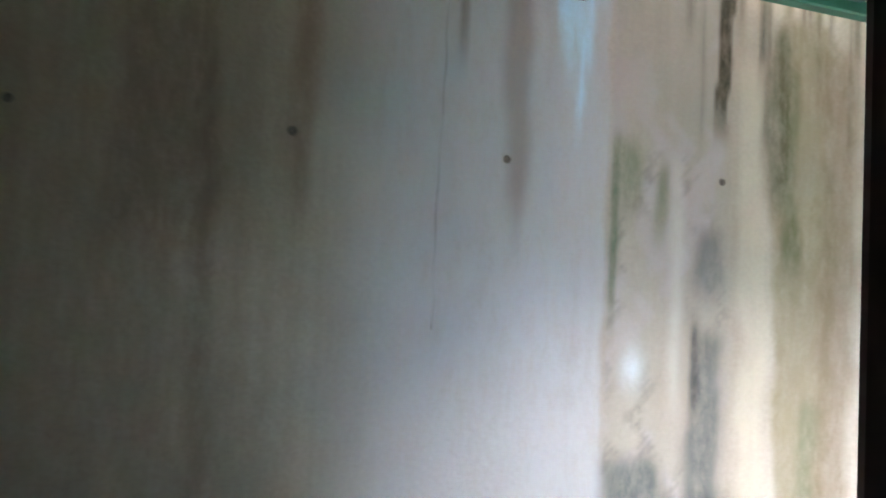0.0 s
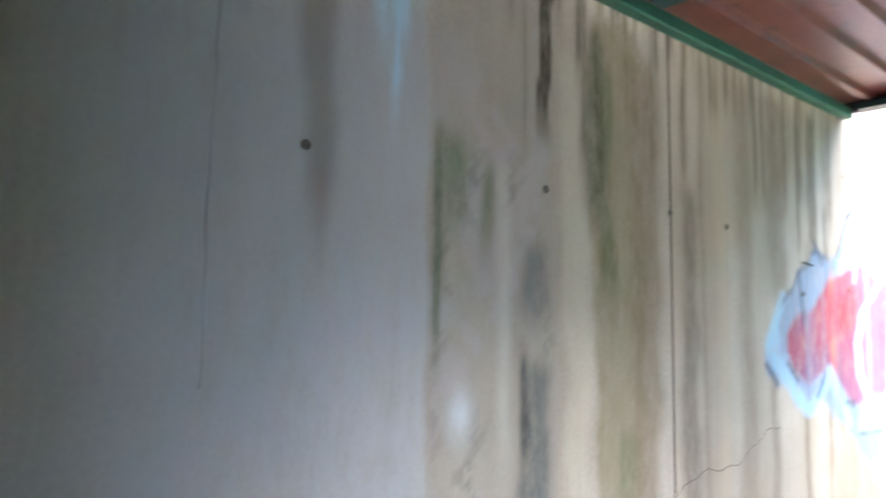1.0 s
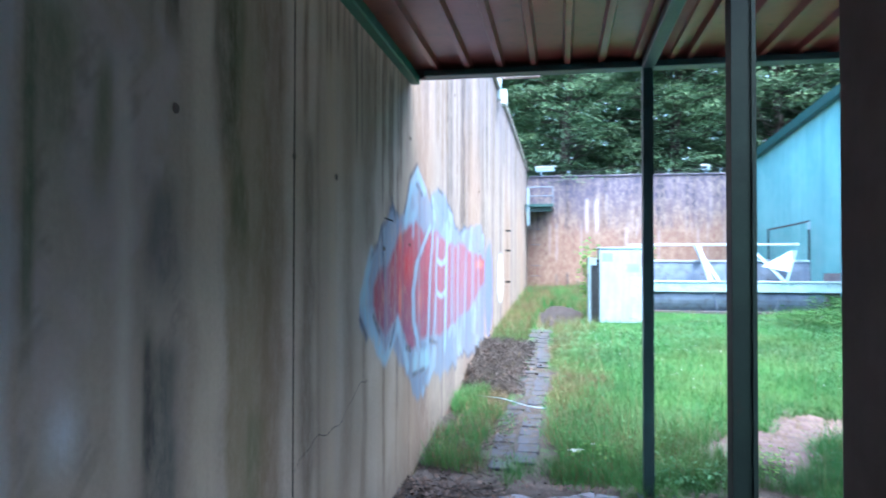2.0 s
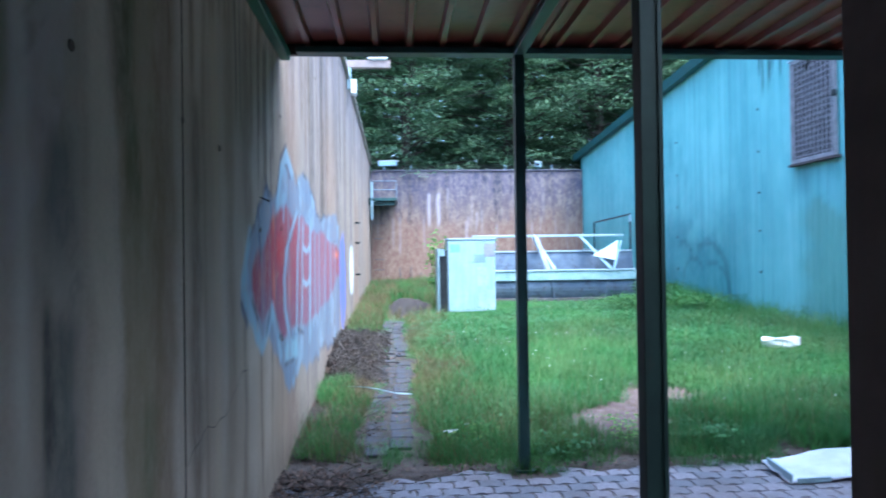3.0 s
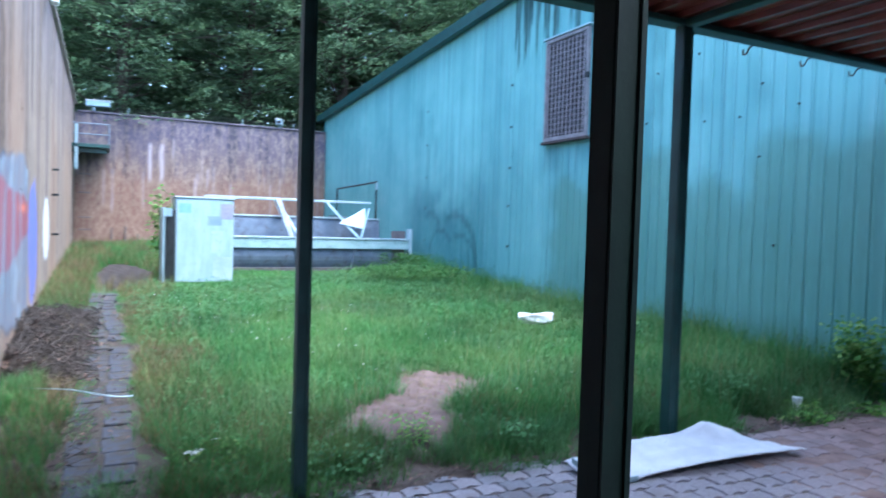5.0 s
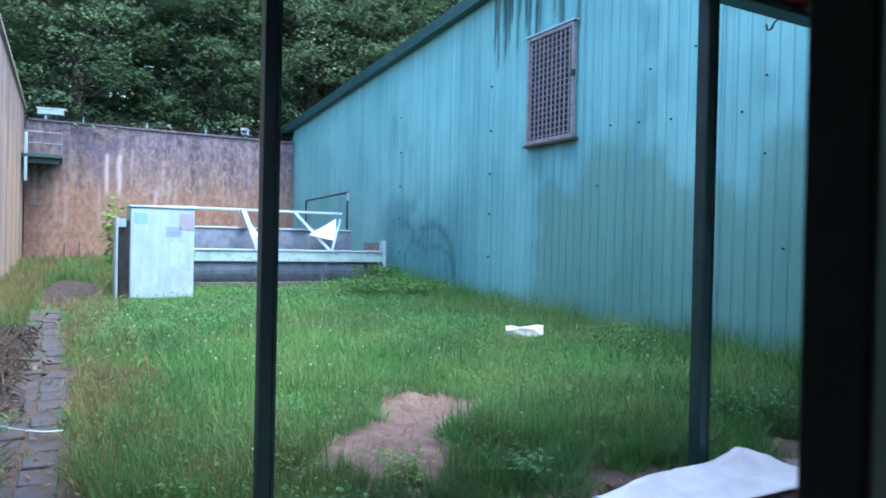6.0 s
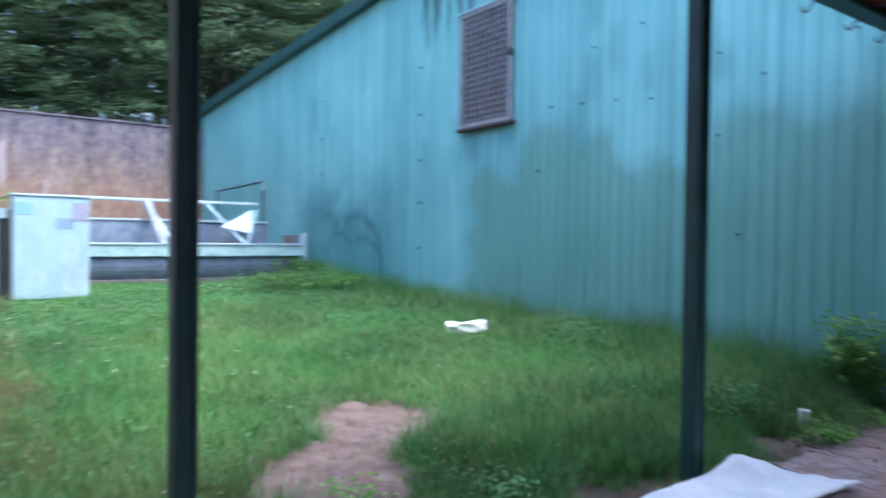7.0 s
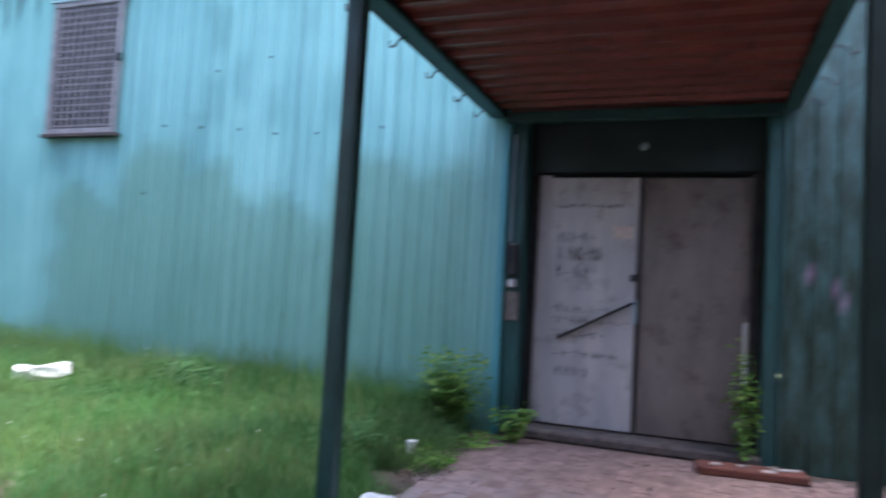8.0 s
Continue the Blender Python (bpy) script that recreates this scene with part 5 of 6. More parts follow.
def build_roll():
    g = float(ground_z(5.2, 6.8))
    t = thing("white_bundle", "white crumpled plastic bundle lying in the grass", "bundle", (5.0, 6.3, g - 0.03), -25)
    bm = bmesh.new()
    seg, rings = 14, 12
    rows = []
    for k in range(rings + 1):
        u = k / rings
        rad = 0.068 * (0.75 + 0.25 * math.sin(math.pi * u)) * (1 + 0.08 * math.sin(9 * u))
        rows.append([bm.verts.new((-0.19 + 0.38 * u, rad * math.cos(6.2832 * s / seg) * (1 + 0.14 * math.sin(3 * s + 5 * u)), 0.07 + 0.02 * math.sin(4 * u + s) + rad * math.sin(6.2832 * s / seg) * 0.85)) for s in range(seg)])
    for a, b in zip(rows, rows[1:]):
        for s in range(seg):
            bm.faces.new((a[s], a[(s + 1) % seg], b[(s + 1) % seg], b[s]))
    bm.faces.new(rows[0][::-1])
    bm.faces.new(rows[-1])
    part("wrap", bm, WHITE_PLASTIC, t)
    bm = bmesh.new()
    rod(bm, (0.191, 0, 0.09), (0.2, 0, 0.09), 0.05, seg=12)
    part("end_core", bm, RUST, t)
    return t


build_roll()


def build_cup():
    t = thing("plastic_cup", "small white plastic cup standing in the weeds", "cup", (5.2, 3.2, float(ground_z(5.2, 3.2)) - 0.035))
    part("cup", one(rod, (0, 0, 0.05), (0.012, 0, 0.15), 0.026, 0.034, 14), WHITE_PLASTIC, t)
    part("rim", one(rod, (0.0121, 0, 0.1505), (0.0125, 0, 0.158), 0.037, 0.037, 14), WHITE_PLASTIC, t)
    part("stem", one(rod, (0, 0, 0.0), (0, 0, 0.0495), 0.022, 0.026, 12), WHITE_PLASTIC, t)
    return t


build_cup()


def build_cable():
    t = thing("loose_cable", "thin pale cable lying across the slab path", "cable", (0, 0, 0))
    bm = bmesh.new()
    pts = []
    for k in range(19):
        u = k / 18
        x = 0.06 + 0.76 * u
        y = 5.2 - 0.55 * math.sin(u * 1.7) - 0.03 * math.sin(9 * u)
        pts.append((x, y, float(ground_z(x, y)) + 0.05 + 0.03 * math.sin(u * 3.1)))
    for a, b in zip(pts, pts[1:]):
        rod(bm, a, b, 0.0042, seg=5)
    part("cable", bm, ZINC, t)
    return t


build_cable()


def build_litter():
    for k, (x, y, s) in enumerate(((1.05, 3.46, 0.036), (1.17, 3.6, 0.016))):
        r = random.Random(90 + k)
        t = thing("paper_scrap", "crumpled white paper scrap", "litter", (x, y, float(ground_z(x, y)) + 0.09), r.uniform(0, 180), "paper scraps")
        bm = bmesh.new()
        n = 5
        grid = [[bm.verts.new(((i / n - 0.5) * s * 2.4, (j / n - 0.5) * s * 1.6, r.uniform(0, s * 0.5))) for j in range(n + 1)] for i in range(n + 1)]
        for i in range(n):
            for j in range(n):
                bm.faces.new((grid[i][j], grid[i + 1][j], grid[i + 1][j + 1], grid[i][j + 1]))
        bmesh.ops.solidify(bm, geom=bm.faces, thickness=0.002)
        part("paper", bm, WHITE_PLASTIC, t)


build_litter()


# ---- plants ----
def blades(name, spots, heights, widths, lean, material, seed, label, segments=2):
    """Grass: each blade a bent tapering strip, all in one object."""
    r = np.random.RandomState(seed)
    n = len(spots)
    ang = r.uniform(0, 2 * np.pi, n)
    tilt = r.uniform(0.1, 1.0, n) * lean
    way = np.stack([np.cos(ang), np.sin(ang)], 1)
    side = np.stack([-way[:, 1], way[:, 0]], 1)
    base = np.concatenate([spots, ground_z(spots[:, 0], spots[:, 1])[:, None] - 0.01], 1)
    verts = []
    for k in range(segments):
        u = k / segments
        out = way * (tilt * heights * u ** 1.6)[:, None]
        w = (widths * (1 - 0.55 * u))[:, None] * side / 2
        z = (heights * u * (1 - 0.25 * tilt * u))
        for s in (-1, 1):
            verts.append(np.concatenate([base[:, :2] + out + s * w, (base[:, 2] + z)[:, None]], 1))
    out = way * (tilt * heights)[:, None]
    verts.append(np.concatenate([base[:, :2] + out, (base[:, 2] + heights * (1 - 0.25 * tilt))[:, None]], 1))
    m = len(verts)
    V = np.stack(verts, 1).reshape(-1, 3)
    o = np.arange(n)[:, None] * m
    tris = []
    for k in range(segments - 1):
        a = 2 * k
        tris += [o + np.array([[a, a + 1, a + 3]]), o + np.array([[a, a + 3, a + 2]])]
    a = 2 * (segments - 1)
    tris.append(o + np.array([[a, a + 1, a + 2]]))
    return tagged(new(name, raw_mesh(name, V, np.concatenate(tris), material)), label, "grass", kind="stuff")


def on_path(x, y):
    return (x > 0.46 + 0.04 * np.sin(3 * y) + 0.03 * np.sin(8.3 * y)) & (x < 0.87 + 0.05 * np.sin(2.3 * y) + 0.04 * np.sin(7.1 * y + 1)) & (y > 3.1) & (y < 10.2)


def on_bare(x, y, grow=0.0):
    """The bare sandy rectangle, turned on the lawn, and the brown patch at the path's far end."""
    c, s = math.cos(radians(-42)), math.sin(radians(-42))
    u, v = (x - 2.58) * c + (y - 4.04) * s, -(x - 2.58) * s + (y - 4.04) * c
    wob = 0.06 * np.sin(7 * x + 3 * y) + 0.04 * np.sin(13 * y - 5 * x)
    a = (np.abs(u) < 0.33 + wob + grow) & (np.abs(v) < 0.86 + wob + grow)
    b = ((x - 0.95) / 0.42) ** 2 + ((y - 11.9) / 1.5) ** 2 < 1 + 2 * wob + grow
    return a | b


def on_scrap(x, y):
    return ((x > 1.4) & (x < 2.5) & (y > 10.75) & (y < 11.45)) | ((x > 2.3) & (x < 6.1) & (y > 12.25) & (y < 13.1)) | (np.hypot(x - 5.0, y - 6.3) < 0.2)


def grass_spots(n, x0, x1, y0, y1, seed, clump=0.0):
    r = np.random.RandomState(seed)
    p = np.stack([r.uniform(x0, x1, n), r.uniform(y0, y1, n)], 1)
    if clump:
        k = max(1, n // 40)
        centres = np.stack([r.uniform(x0, x1, k), r.uniform(y0, y1, k)], 1)
        p = centres[r.randint(0, k, n)] + r.normal(0, clump, (n, 2))
    x, y = p[:, 0], p[:, 1]
    edge = 3.16 + 0.10 * np.sin(4.1 * x) + 0.08 * np.sin(9.7 * x + 1)
    ok = (x > x0) & (x < min(x1, 6.27)) & (y > edge) & (y < 18.8) & ~on_path(x, y) & ~on_bare(x, y) & ~on_scrap(x, y)
    return p[ok]


def tall(p, r, lo, hi):
    """Blade heights: taller in tufts, by the cladding and near the paving."""
    x, y = p[:, 0], p[:, 1]
    tuft = 0.5 + 0.5 * np.sin(2.3 * x + 1.1 * np.sin(1.7 * y)) * np.sin(1.9 * y + 0.7 * x)
    wall = 1.3 * smooth01(x, 4.8, 6.2) + (1 - smooth01(y, 3.3, 4.6)) * smooth01(x, 1.2, 2.0)
    return (lo + (hi - lo) * r.uniform(0, 1, len(p)) ** 1.5) * (0.6 + 0.5 * tuft + 0.55 * wall)


def build_grass():
    r = np.random.RandomState(2)
    p = grass_spots(170000, 0.86, 6.27, 3.0, 7.5, 11)
    blades("grass", p, tall(p, r, 0.04, 0.14), r.uniform(0.003, 0.007, len(p)), 1.2, GRASS, 3, "lush green unmown lawn grass", 3)
    p = grass_spots(120000, 0.86, 6.27, 7.5, 12.6, 12)
    blades("grass", p, tall(p, r, 0.04, 0.12), r.uniform(0.005, 0.010, len(p)), 1.1, GRASS, 4, "lush green unmown lawn grass", 2)
    p = grass_spots(22000, 0.02, 6.27, 12.6, 18.8, 13)
    blades("grass", p, tall(p, r, 0.1, 0.3), r.uniform(0.012, 0.02, len(p)), 0.5, GRASS, 5, "green grass growing at the back of the yard", 2)
    p = np.concatenate([grass_spots(1900, 0.05, 0.48, 3.2, 4.7, 14, 0.06), grass_spots(1500, 0.03, 0.3, 4.6, 5.4, 23, 0.05)])
    blades("grass", p, r.uniform(0.06, 0.2, len(p)), r.uniform(0.004, 0.008, len(p)), 0.7, GRASS, 6, "sparse grass tufts by the concrete wall", 3)
    p = grass_spots(6500, 0.02, 0.55, 8.0, 12.6, 15)
    blades("grass", p, r.uniform(0.08, 0.24, len(p)), r.uniform(0.006, 0.012, len(p)), 0.6, GRASS, 7, "grass along the concrete wall foot", 2)
    p = np.concatenate([grass_spots(6000, 0.02, 1.5, 3.0, 9.0, 16, 0.09), grass_spots(1500, 0.04, 0.5, 3.1, 5.2, 39, 0.06)])
    p = np.concatenate([p, grass_spots(4500, 0.85, 6.2, 3.0, 4.2, 17, 0.12)])
    blades("dry_grass", p, r.uniform(0.05, 0.2, len(p)), r.uniform(0.003, 0.006, len(p)), 0.9, DRY_GRASS, 8, "dry straw-coloured grass between the green", 3)
    # worn yellowish margin beside the path and thin seeding stalks over the lawn
    p = grass_spots(16000, 0.84, 1.5, 3.2, 10.5, 24)
    p = p[r.uniform(0, 1, len(p)) < 1.25 - (p[:, 0] - 0.84) * 2.0]
    blades("dry_grass", p, r.uniform(0.05, 0.17, len(p)), r.uniform(0.003, 0.006, len(p)), 0.9, DRY_GRASS, 25, "yellowed worn grass beside the path", 3)
    p = np.concatenate([grass_spots(900, 0.9, 6.2, 3.1, 11.0, 26), grass_spots(500, 1.4, 6.2, 3.1, 4.6, 27), grass_spots(500, 4.8, 6.2, 3.2, 8.0, 28)])
    blades("grass_stalks", p, r.uniform(0.2, 0.42, len(p)), r.uniform(0.0025, 0.004, len(p)), 0.45, STALK, 29, "thin pale seeding grass stalks standing in the lawn", 4)
    p = np.concatenate([grass_spots(5000, 0.02, 1.6, 9.0, 18.6, 30, 0.12), grass_spots(2500, 0.02, 0.5, 8.0, 13.0, 31)])
    blades("dry_grass", p, r.uniform(0.08, 0.34, len(p)), r.uniform(0.006, 0.011, len(p)), 0.8, DRY_GRASS, 32, "dry rank grass at the back of the yard", 3)
    # uneven taller tufts: by the paving, round the bare patch, along the cladding
    p = np.concatenate([grass_spots(9000, 0.9, 6.25, 3.1, 4.1, 18, 0.05), grass_spots(9000, 5.6, 6.26, 3.3, 12.0, 19, 0.06), grass_spots(6000, 1.0, 6.0, 4.0, 9.0, 20, 0.06)])
    h = (0.12 + 0.20 * r.uniform(0, 1, len(p)) ** 1.6) * (1 + 0.5 * smooth01(p[:, 0], 5.6, 6.2))
    blades("grass", p, h, r.uniform(0.003, 0.007, len(p)), 1.0, GRASS, 10, "taller loose grass tufts standing over the lawn", 3)
    # tufts that hang over the bare ground and the paving edge
    p = np.stack([r.uniform(0.6, 6.2, 15000), r.uniform(2.92, 3.32, 15000)], 1)
    keep = np.sin(5.1 * p[:, 0]) + 0.6 * np.sin(13 * p[:, 0] + 1) > -0.3 + 4 * (3.05 - p[:, 1])
    p = p[keep]
    for px in (1.458, 3.745):
        a, d = r.uniform(0, 6.283, 420), np.abs(r.normal(0, 0.11, 420)) + 0.03
        p = np.concatenate([p, np.stack([px + 1.3 * d * np.cos(a), 3.02 + 0.8 * d * np.sin(a)], 1)])
    blades("grass", p, r.uniform(0.05, 0.2, len(p)), r.uniform(0.003, 0.006, len(p)), 1.1, GRASS, 9, "weedy grass fringe along the paving edge", 3)


build_grass()


def leaf_cloud(n, centre, spread, size, seed, droop=0.4, flat=0.5):
    """Folded four-cornered leaves round a centre: corners and faces."""
    r = np.random.RandomState(seed)
    c = np.asarray(centre)[None] + r.normal(0, 1, (n, 3)) * np.asarray(spread)[None]
    ang = r.uniform(0, 2 * np.pi, n)
    d = np.stack([np.cos(ang), np.sin(ang), -droop * r.uniform(0.2, 1.2, n)], 1)
    d /= np.linalg.norm(d, axis=1)[:, None]
    up = np.stack([r.normal(0, flat, n), r.normal(0, flat, n), np.ones(n)], 1)
    s = np.cross(d, up)
    s /= np.linalg.norm(s, axis=1)[:, None]
    L = (size * r.uniform(0.6, 1.3, n))[:, None]
    w = L * 0.32
    return np.stack([c, c + d * L * 0.5 + s * w, c + d * L, c + d * L * 0.5 - s * w], 1).reshape(-1, 3)


def quads(n):
    return np.arange(4 * n).reshape(-1, 4)


def build_weed(name, label, x, y, h, spread, n, size, seed, material=None, lift=0.0, category="plant"):
    """A leafy weed: stems from the root and leaves about them."""
    g = float(ground_z(x, y))
    t = thing(name, label, category, (x, y, g))
    r = random.Random(seed)
    bm = bmesh.new()
    pts = []
    for k in range(max(4, n // 60)):
        a = r.uniform(0, 6.28)
        top = (spread * r.uniform(0.2, 1) * math.cos(a), spread * r.uniform(0.2, 1) * math.sin(a), lift + h * r.uniform(0.6, 1))
        if x > 6.05:
            top = (-abs(top[0]), top[1], top[2])
        rod(bm, (r.uniform(-0.03, 0.03), r.uniform(-0.03, 0.03), -0.02), top, 0.004, 0.002, 5)
        pts.append(top)
    part("stem", bm, material or WEED_LEAF, t)
    V = []
    per = max(1, n // len(pts))
    for k, p in enumerate(pts):
        for u in (0.45, 0.75, 1.0):
            c = (p[0] * u, p[1] * u, p[2] * u)
            V.append(leaf_cloud(per // 3 + 1, c, (spread * 0.22, spread * 0.22, h * 0.10), size, seed * 100 + k * 3 + int(u * 10)))
    V = np.concatenate(V)
    part("leaves", raw_mesh("leaves", V, quads(len(V) // 4), material or WEED_LEAF), None, t)
    return t


NETTLE = foliage("nettle_leaves", srgb(52, 92, 44), srgb(70, 112, 54), srgb(96, 132, 72), srgb(58, 100, 50), patch=(0.7, 1.1))
build_weed("bush", "leafy pale green bush growing against the teal cladding", 6.1, 3.2, 0.58, 0.28, 1300, 0.05, 5)
build_weed("bush", "low leafy weed beside the entrance surround", 6.12, 2.8, 0.3, 0.2, 260, 0.06, 6)
build_weed("climber", "climbing weed beside the rusty door leaf", 6.33, 1.12, 0.85, 0.12, 320, 0.055, 7)
build_weed("nettles", "broad patch of low leafy nettles before the cladding", 5.2, 10.2, 0.2, 1.0, 3000, 0.05, 8, NETTLE)
build_weed("nettles", "patch of leafy nettles by the trough end", 5.7, 11.4, 0.3, 0.5, 1200, 0.055, 9, NETTLE)
build_weed("burdock", "leafy green weed behind the pale cabinet", 1.5, 11.85, 1.35, 0.24, 240, 0.09, 10, WEED_LEAF)
build_weed("burdock", "leafy green weed rising beside the trough", 2.75, 13.5, 1.35, 0.3, 300, 0.12, 11, NETTLE)
build_weed("dock_plant", "low broad-leaved weed at the post foot", 1.15, 3.4, 0.16, 0.2, 160, 0.035, 12)
build_weed("dock_plant", "low broad-leaved weed in the lawn edge", 2.2, 3.3, 0.18, 0.22, 160, 0.035, 13)
build_weed("dock_plant", "creeping weed at the paving edge", 5.1, 3.1, 0.12, 0.3, 420, 0.04, 14)
build_weed("dock_plant", "creeping weed by the doorway paving", 5.7, 3.05, 0.14, 0.26, 300, 0.045, 15)
build_weed("dock_plant", "low leafy weed in the rank grass by the paving", 2.75, 3.32, 0.16, 0.32, 220, 0.03, 16, CLOVER)
build_weed("dock_plant", "low leafy weed in the rank grass by the paving", 1.75, 3.2, 0.16, 0.26, 320, 0.03, 17, CLOVER)
build_weed("dock_plant", "pale leafy weed before the teal cladding", 5.4, 5.2, 0.26, 0.4, 500, 0.035, 18, CLOVER)
build_weed("dock_plant", "pale leafy weed before the teal cladding", 5.7, 7.6, 0.28, 0.45, 400, 0.035, 19, CLOVER)
build_weed("dock_plant", "pale leafy weed before the teal cladding", 4.6, 3.5, 0.22, 0.35, 420, 0.03, 20, CLOVER)


def build_clover():
    """Small broad leaves lying in the grass in drifts."""
    r = np.random.RandomState(33)
    n = 34000
    p = grass_spots(n, 0.9, 6.2, 3.15, 11.5, 34)
    drift = np.sin(1.6 * p[:, 0] + 0.9 * np.sin(1.2 * p[:, 1])) + np.sin(1.1 * p[:, 1] - 0.8 * p[:, 0]) + r.normal(0, 0.6, len(p))
    p = p[drift > -0.1]
    m = len(p)
    z = ground_z(p[:, 0], p[:, 1]) + r.uniform(0.03, 0.15, m)
    C = np.concatenate([p, z[:, None]], 1)
    ang = r.uniform(0, 6.283, m)
    d = np.stack([np.cos(ang), np.sin(ang), r.uniform(-0.3, 0.5, m)], 1)
    s = np.stack([-np.sin(ang), np.cos(ang), r.uniform(-0.3, 0.3, m)], 1)
    L = (r.uniform(0.010, 0.026, m) * (1 + 0.7 * smooth01(p[:, 1], 5.0, 8.0)))[:, None]
    Q = np.stack([C, C + d * L * 0.55 + s * L * 0.42, C + d * L, C + d * L * 0.55 - s * L * 0.42], 1).reshape(-1, 3)
    tagged(new("clover", raw_mesh("clover", Q, quads(m), CLOVER)), "clover and small weeds in the lawn", "clover", kind="stuff")


build_clover()


def build_flowers():
    """Clover heads and small white blossoms over the lawn."""
    r = np.random.RandomState(31)
    n = 300
    p = np.stack([r.uniform(1.2, 6.1, n), r.uniform(3.4, 11.5, n)], 1)
    p = p[(np.sin(1.3 * p[:, 0] + 0.8 * p[:, 1]) + r.normal(0, 0.5, n) > 0) & ~on_bare(p[:, 0], p[:, 1])]
    z = ground_z(p[:, 0], p[:, 1]) + r.uniform(0.12, 0.22, len(p))
    V, F = [], []
    for (x, y), h in zip(p, z):
        s = r.uniform(0.003, 0.007)
        o = len(V)
        V += [(x - s, y, h), (x + s, y, h), (x, y - s, h), (x, y + s, h), (x, y, h + s), (x, y, h - s)]
        for a, b, c in ((0, 2, 4), (2, 1, 4), (1, 3, 4), (3, 0, 4), (2, 0, 5), (1, 2, 5), (3, 1, 5), (0, 3, 5)):
            F.append((o + a, o + b, o + c))
    tagged(new("clover_flowers", raw_mesh("clover_flowers", V, F, WHITE_PLASTIC)), "tiny white clover heads in the lawn", "flowers", kind="stuff")


build_flowers()


def heap(x, y):
    """Height of the twig heap at the wall foot."""
    x, y = np.asarray(x, dtype=float), np.asarray(y, dtype=float)
    return 0.17 * smooth01(y, 5.0, 5.8) * (1 - smooth01(y, 6.9, 8.2)) * (1 - smooth01(x + 0.08 * np.sin(6 * y), 0.05, 0.5)) * (0.6 + 0.4 * np.sin(5 * y) * np.sin(3.1 * y + 9 * x))


def build_debris():
    """Dead leaves, twigs and roots along the wall foot and the paving edge."""
    r = np.random.RandomState(41)
    V = []
    cols = varied("dead_leaves", srgb(50, 40, 37), srgb(76, 60, 54), srgb(112, 92, 80), srgb(40, 34, 33), srgb(92, 74, 64), rough=0.9)
    spots = [np.stack([np.abs(r.normal(0.16, 0.18, 4200)) + 0.02, r.uniform(2.4, 8.4, 4200)], 1),
             np.stack([np.clip(r.normal(0.68, 0.2, 420), 0.4, 1.1), r.uniform(3.1, 9.5, 420)], 1),
             np.stack([np.clip(r.normal(0.24, 0.15, 5200), 0.03, 0.55), r.uniform(5.0, 8.1, 5200)], 1),
             np.stack([np.clip(r.normal(0.25, 0.22, 800), 0.02, 1.0), r.normal(2.82, 0.15, 800)], 1),
             np.stack([r.uniform(0.3, 6.2, 1100), r.normal(3.03, 0.07, 1100)], 1),
             np.stack([r.uniform(4.6, 6.25, 90), r.uniform(1.2, 3.0, 90)], 1)]
    spots = np.concatenate(spots)
    z = np.maximum(ground_z(spots[:, 0], spots[:, 1]), np.where(spots[:, 1] < 3.05, 0.004, -1)) + r.uniform(0.004, 0.03, len(spots)) + heap(spots[:, 0], spots[:, 1])
    for k, ((x, y), h) in enumerate(zip(spots, z)):
        V.append((x, y, h))
    C = np.array(V)
    n = len(C)
    ang = r.uniform(0, 6.283, n)
    L = (r.uniform(0.014, 0.045, n) * (1 + 0.5 * smooth01(spots[:, 1], 4.5, 5.5)))[:, None]
    d = np.stack([np.cos(ang), np.sin(ang), r.uniform(-0.1, 0.7, n)], 1)
    s = np.stack([-np.sin(ang), np.cos(ang), r.uniform(-0.2, 0.2, n)], 1)
    Q = np.stack([C, C + d * L * 0.5 + s * L * 0.3, C + d * L, C + d * L * 0.5 - s * L * 0.3], 1).reshape(-1, 3)
    tagged(new("dead_leaves", raw_mesh("dead_leaves", Q, quads(n), cols)), "brown dead leaves along the wall and paving edge", "leaf litter", kind="stuff")
    bm = bmesh.new()
    q = random.Random(43)
    for k in range(860):
        if k < 640:
            x, y = q.uniform(0.03, 0.5), q.uniform(5.1, 8.0)
        else:
            x, y = q.uniform(0.03, 0.6), q.uniform(2.5, 5.3)
        a, l = q.uniform(0, 3.14), q.uniform(0.1, 0.45)
        g = max(float(ground_z(x, y)), 0.0) + 0.015 + float(heap(x, y))
        x2 = min(max(x + l * math.cos(a), 0.02), 0.62)
        y2 = y + l * math.sin(a)
        mid = ((x + x2) / 2 + q.uniform(-0.03, 0.03), (y + y2) / 2, g + q.uniform(0.01, 0.14 if k < 640 else 0.03))
        w = q.uniform(0.003, 0.010) * (1.0 if k < 640 else 0.4)
        rod(bm, (x, y, g), mid, w, w * 0.8, 5)
        rod(bm, mid, (x2, y2, g + q.uniform(0, 0.05)), w * 0.8, w * 0.5, 5)
    tagged(new("twigs", mesh_of(bm, "twigs", BARK)), "heap of dead twigs and roots at the wall foot", "twigs", kind="stuff")


build_debris()


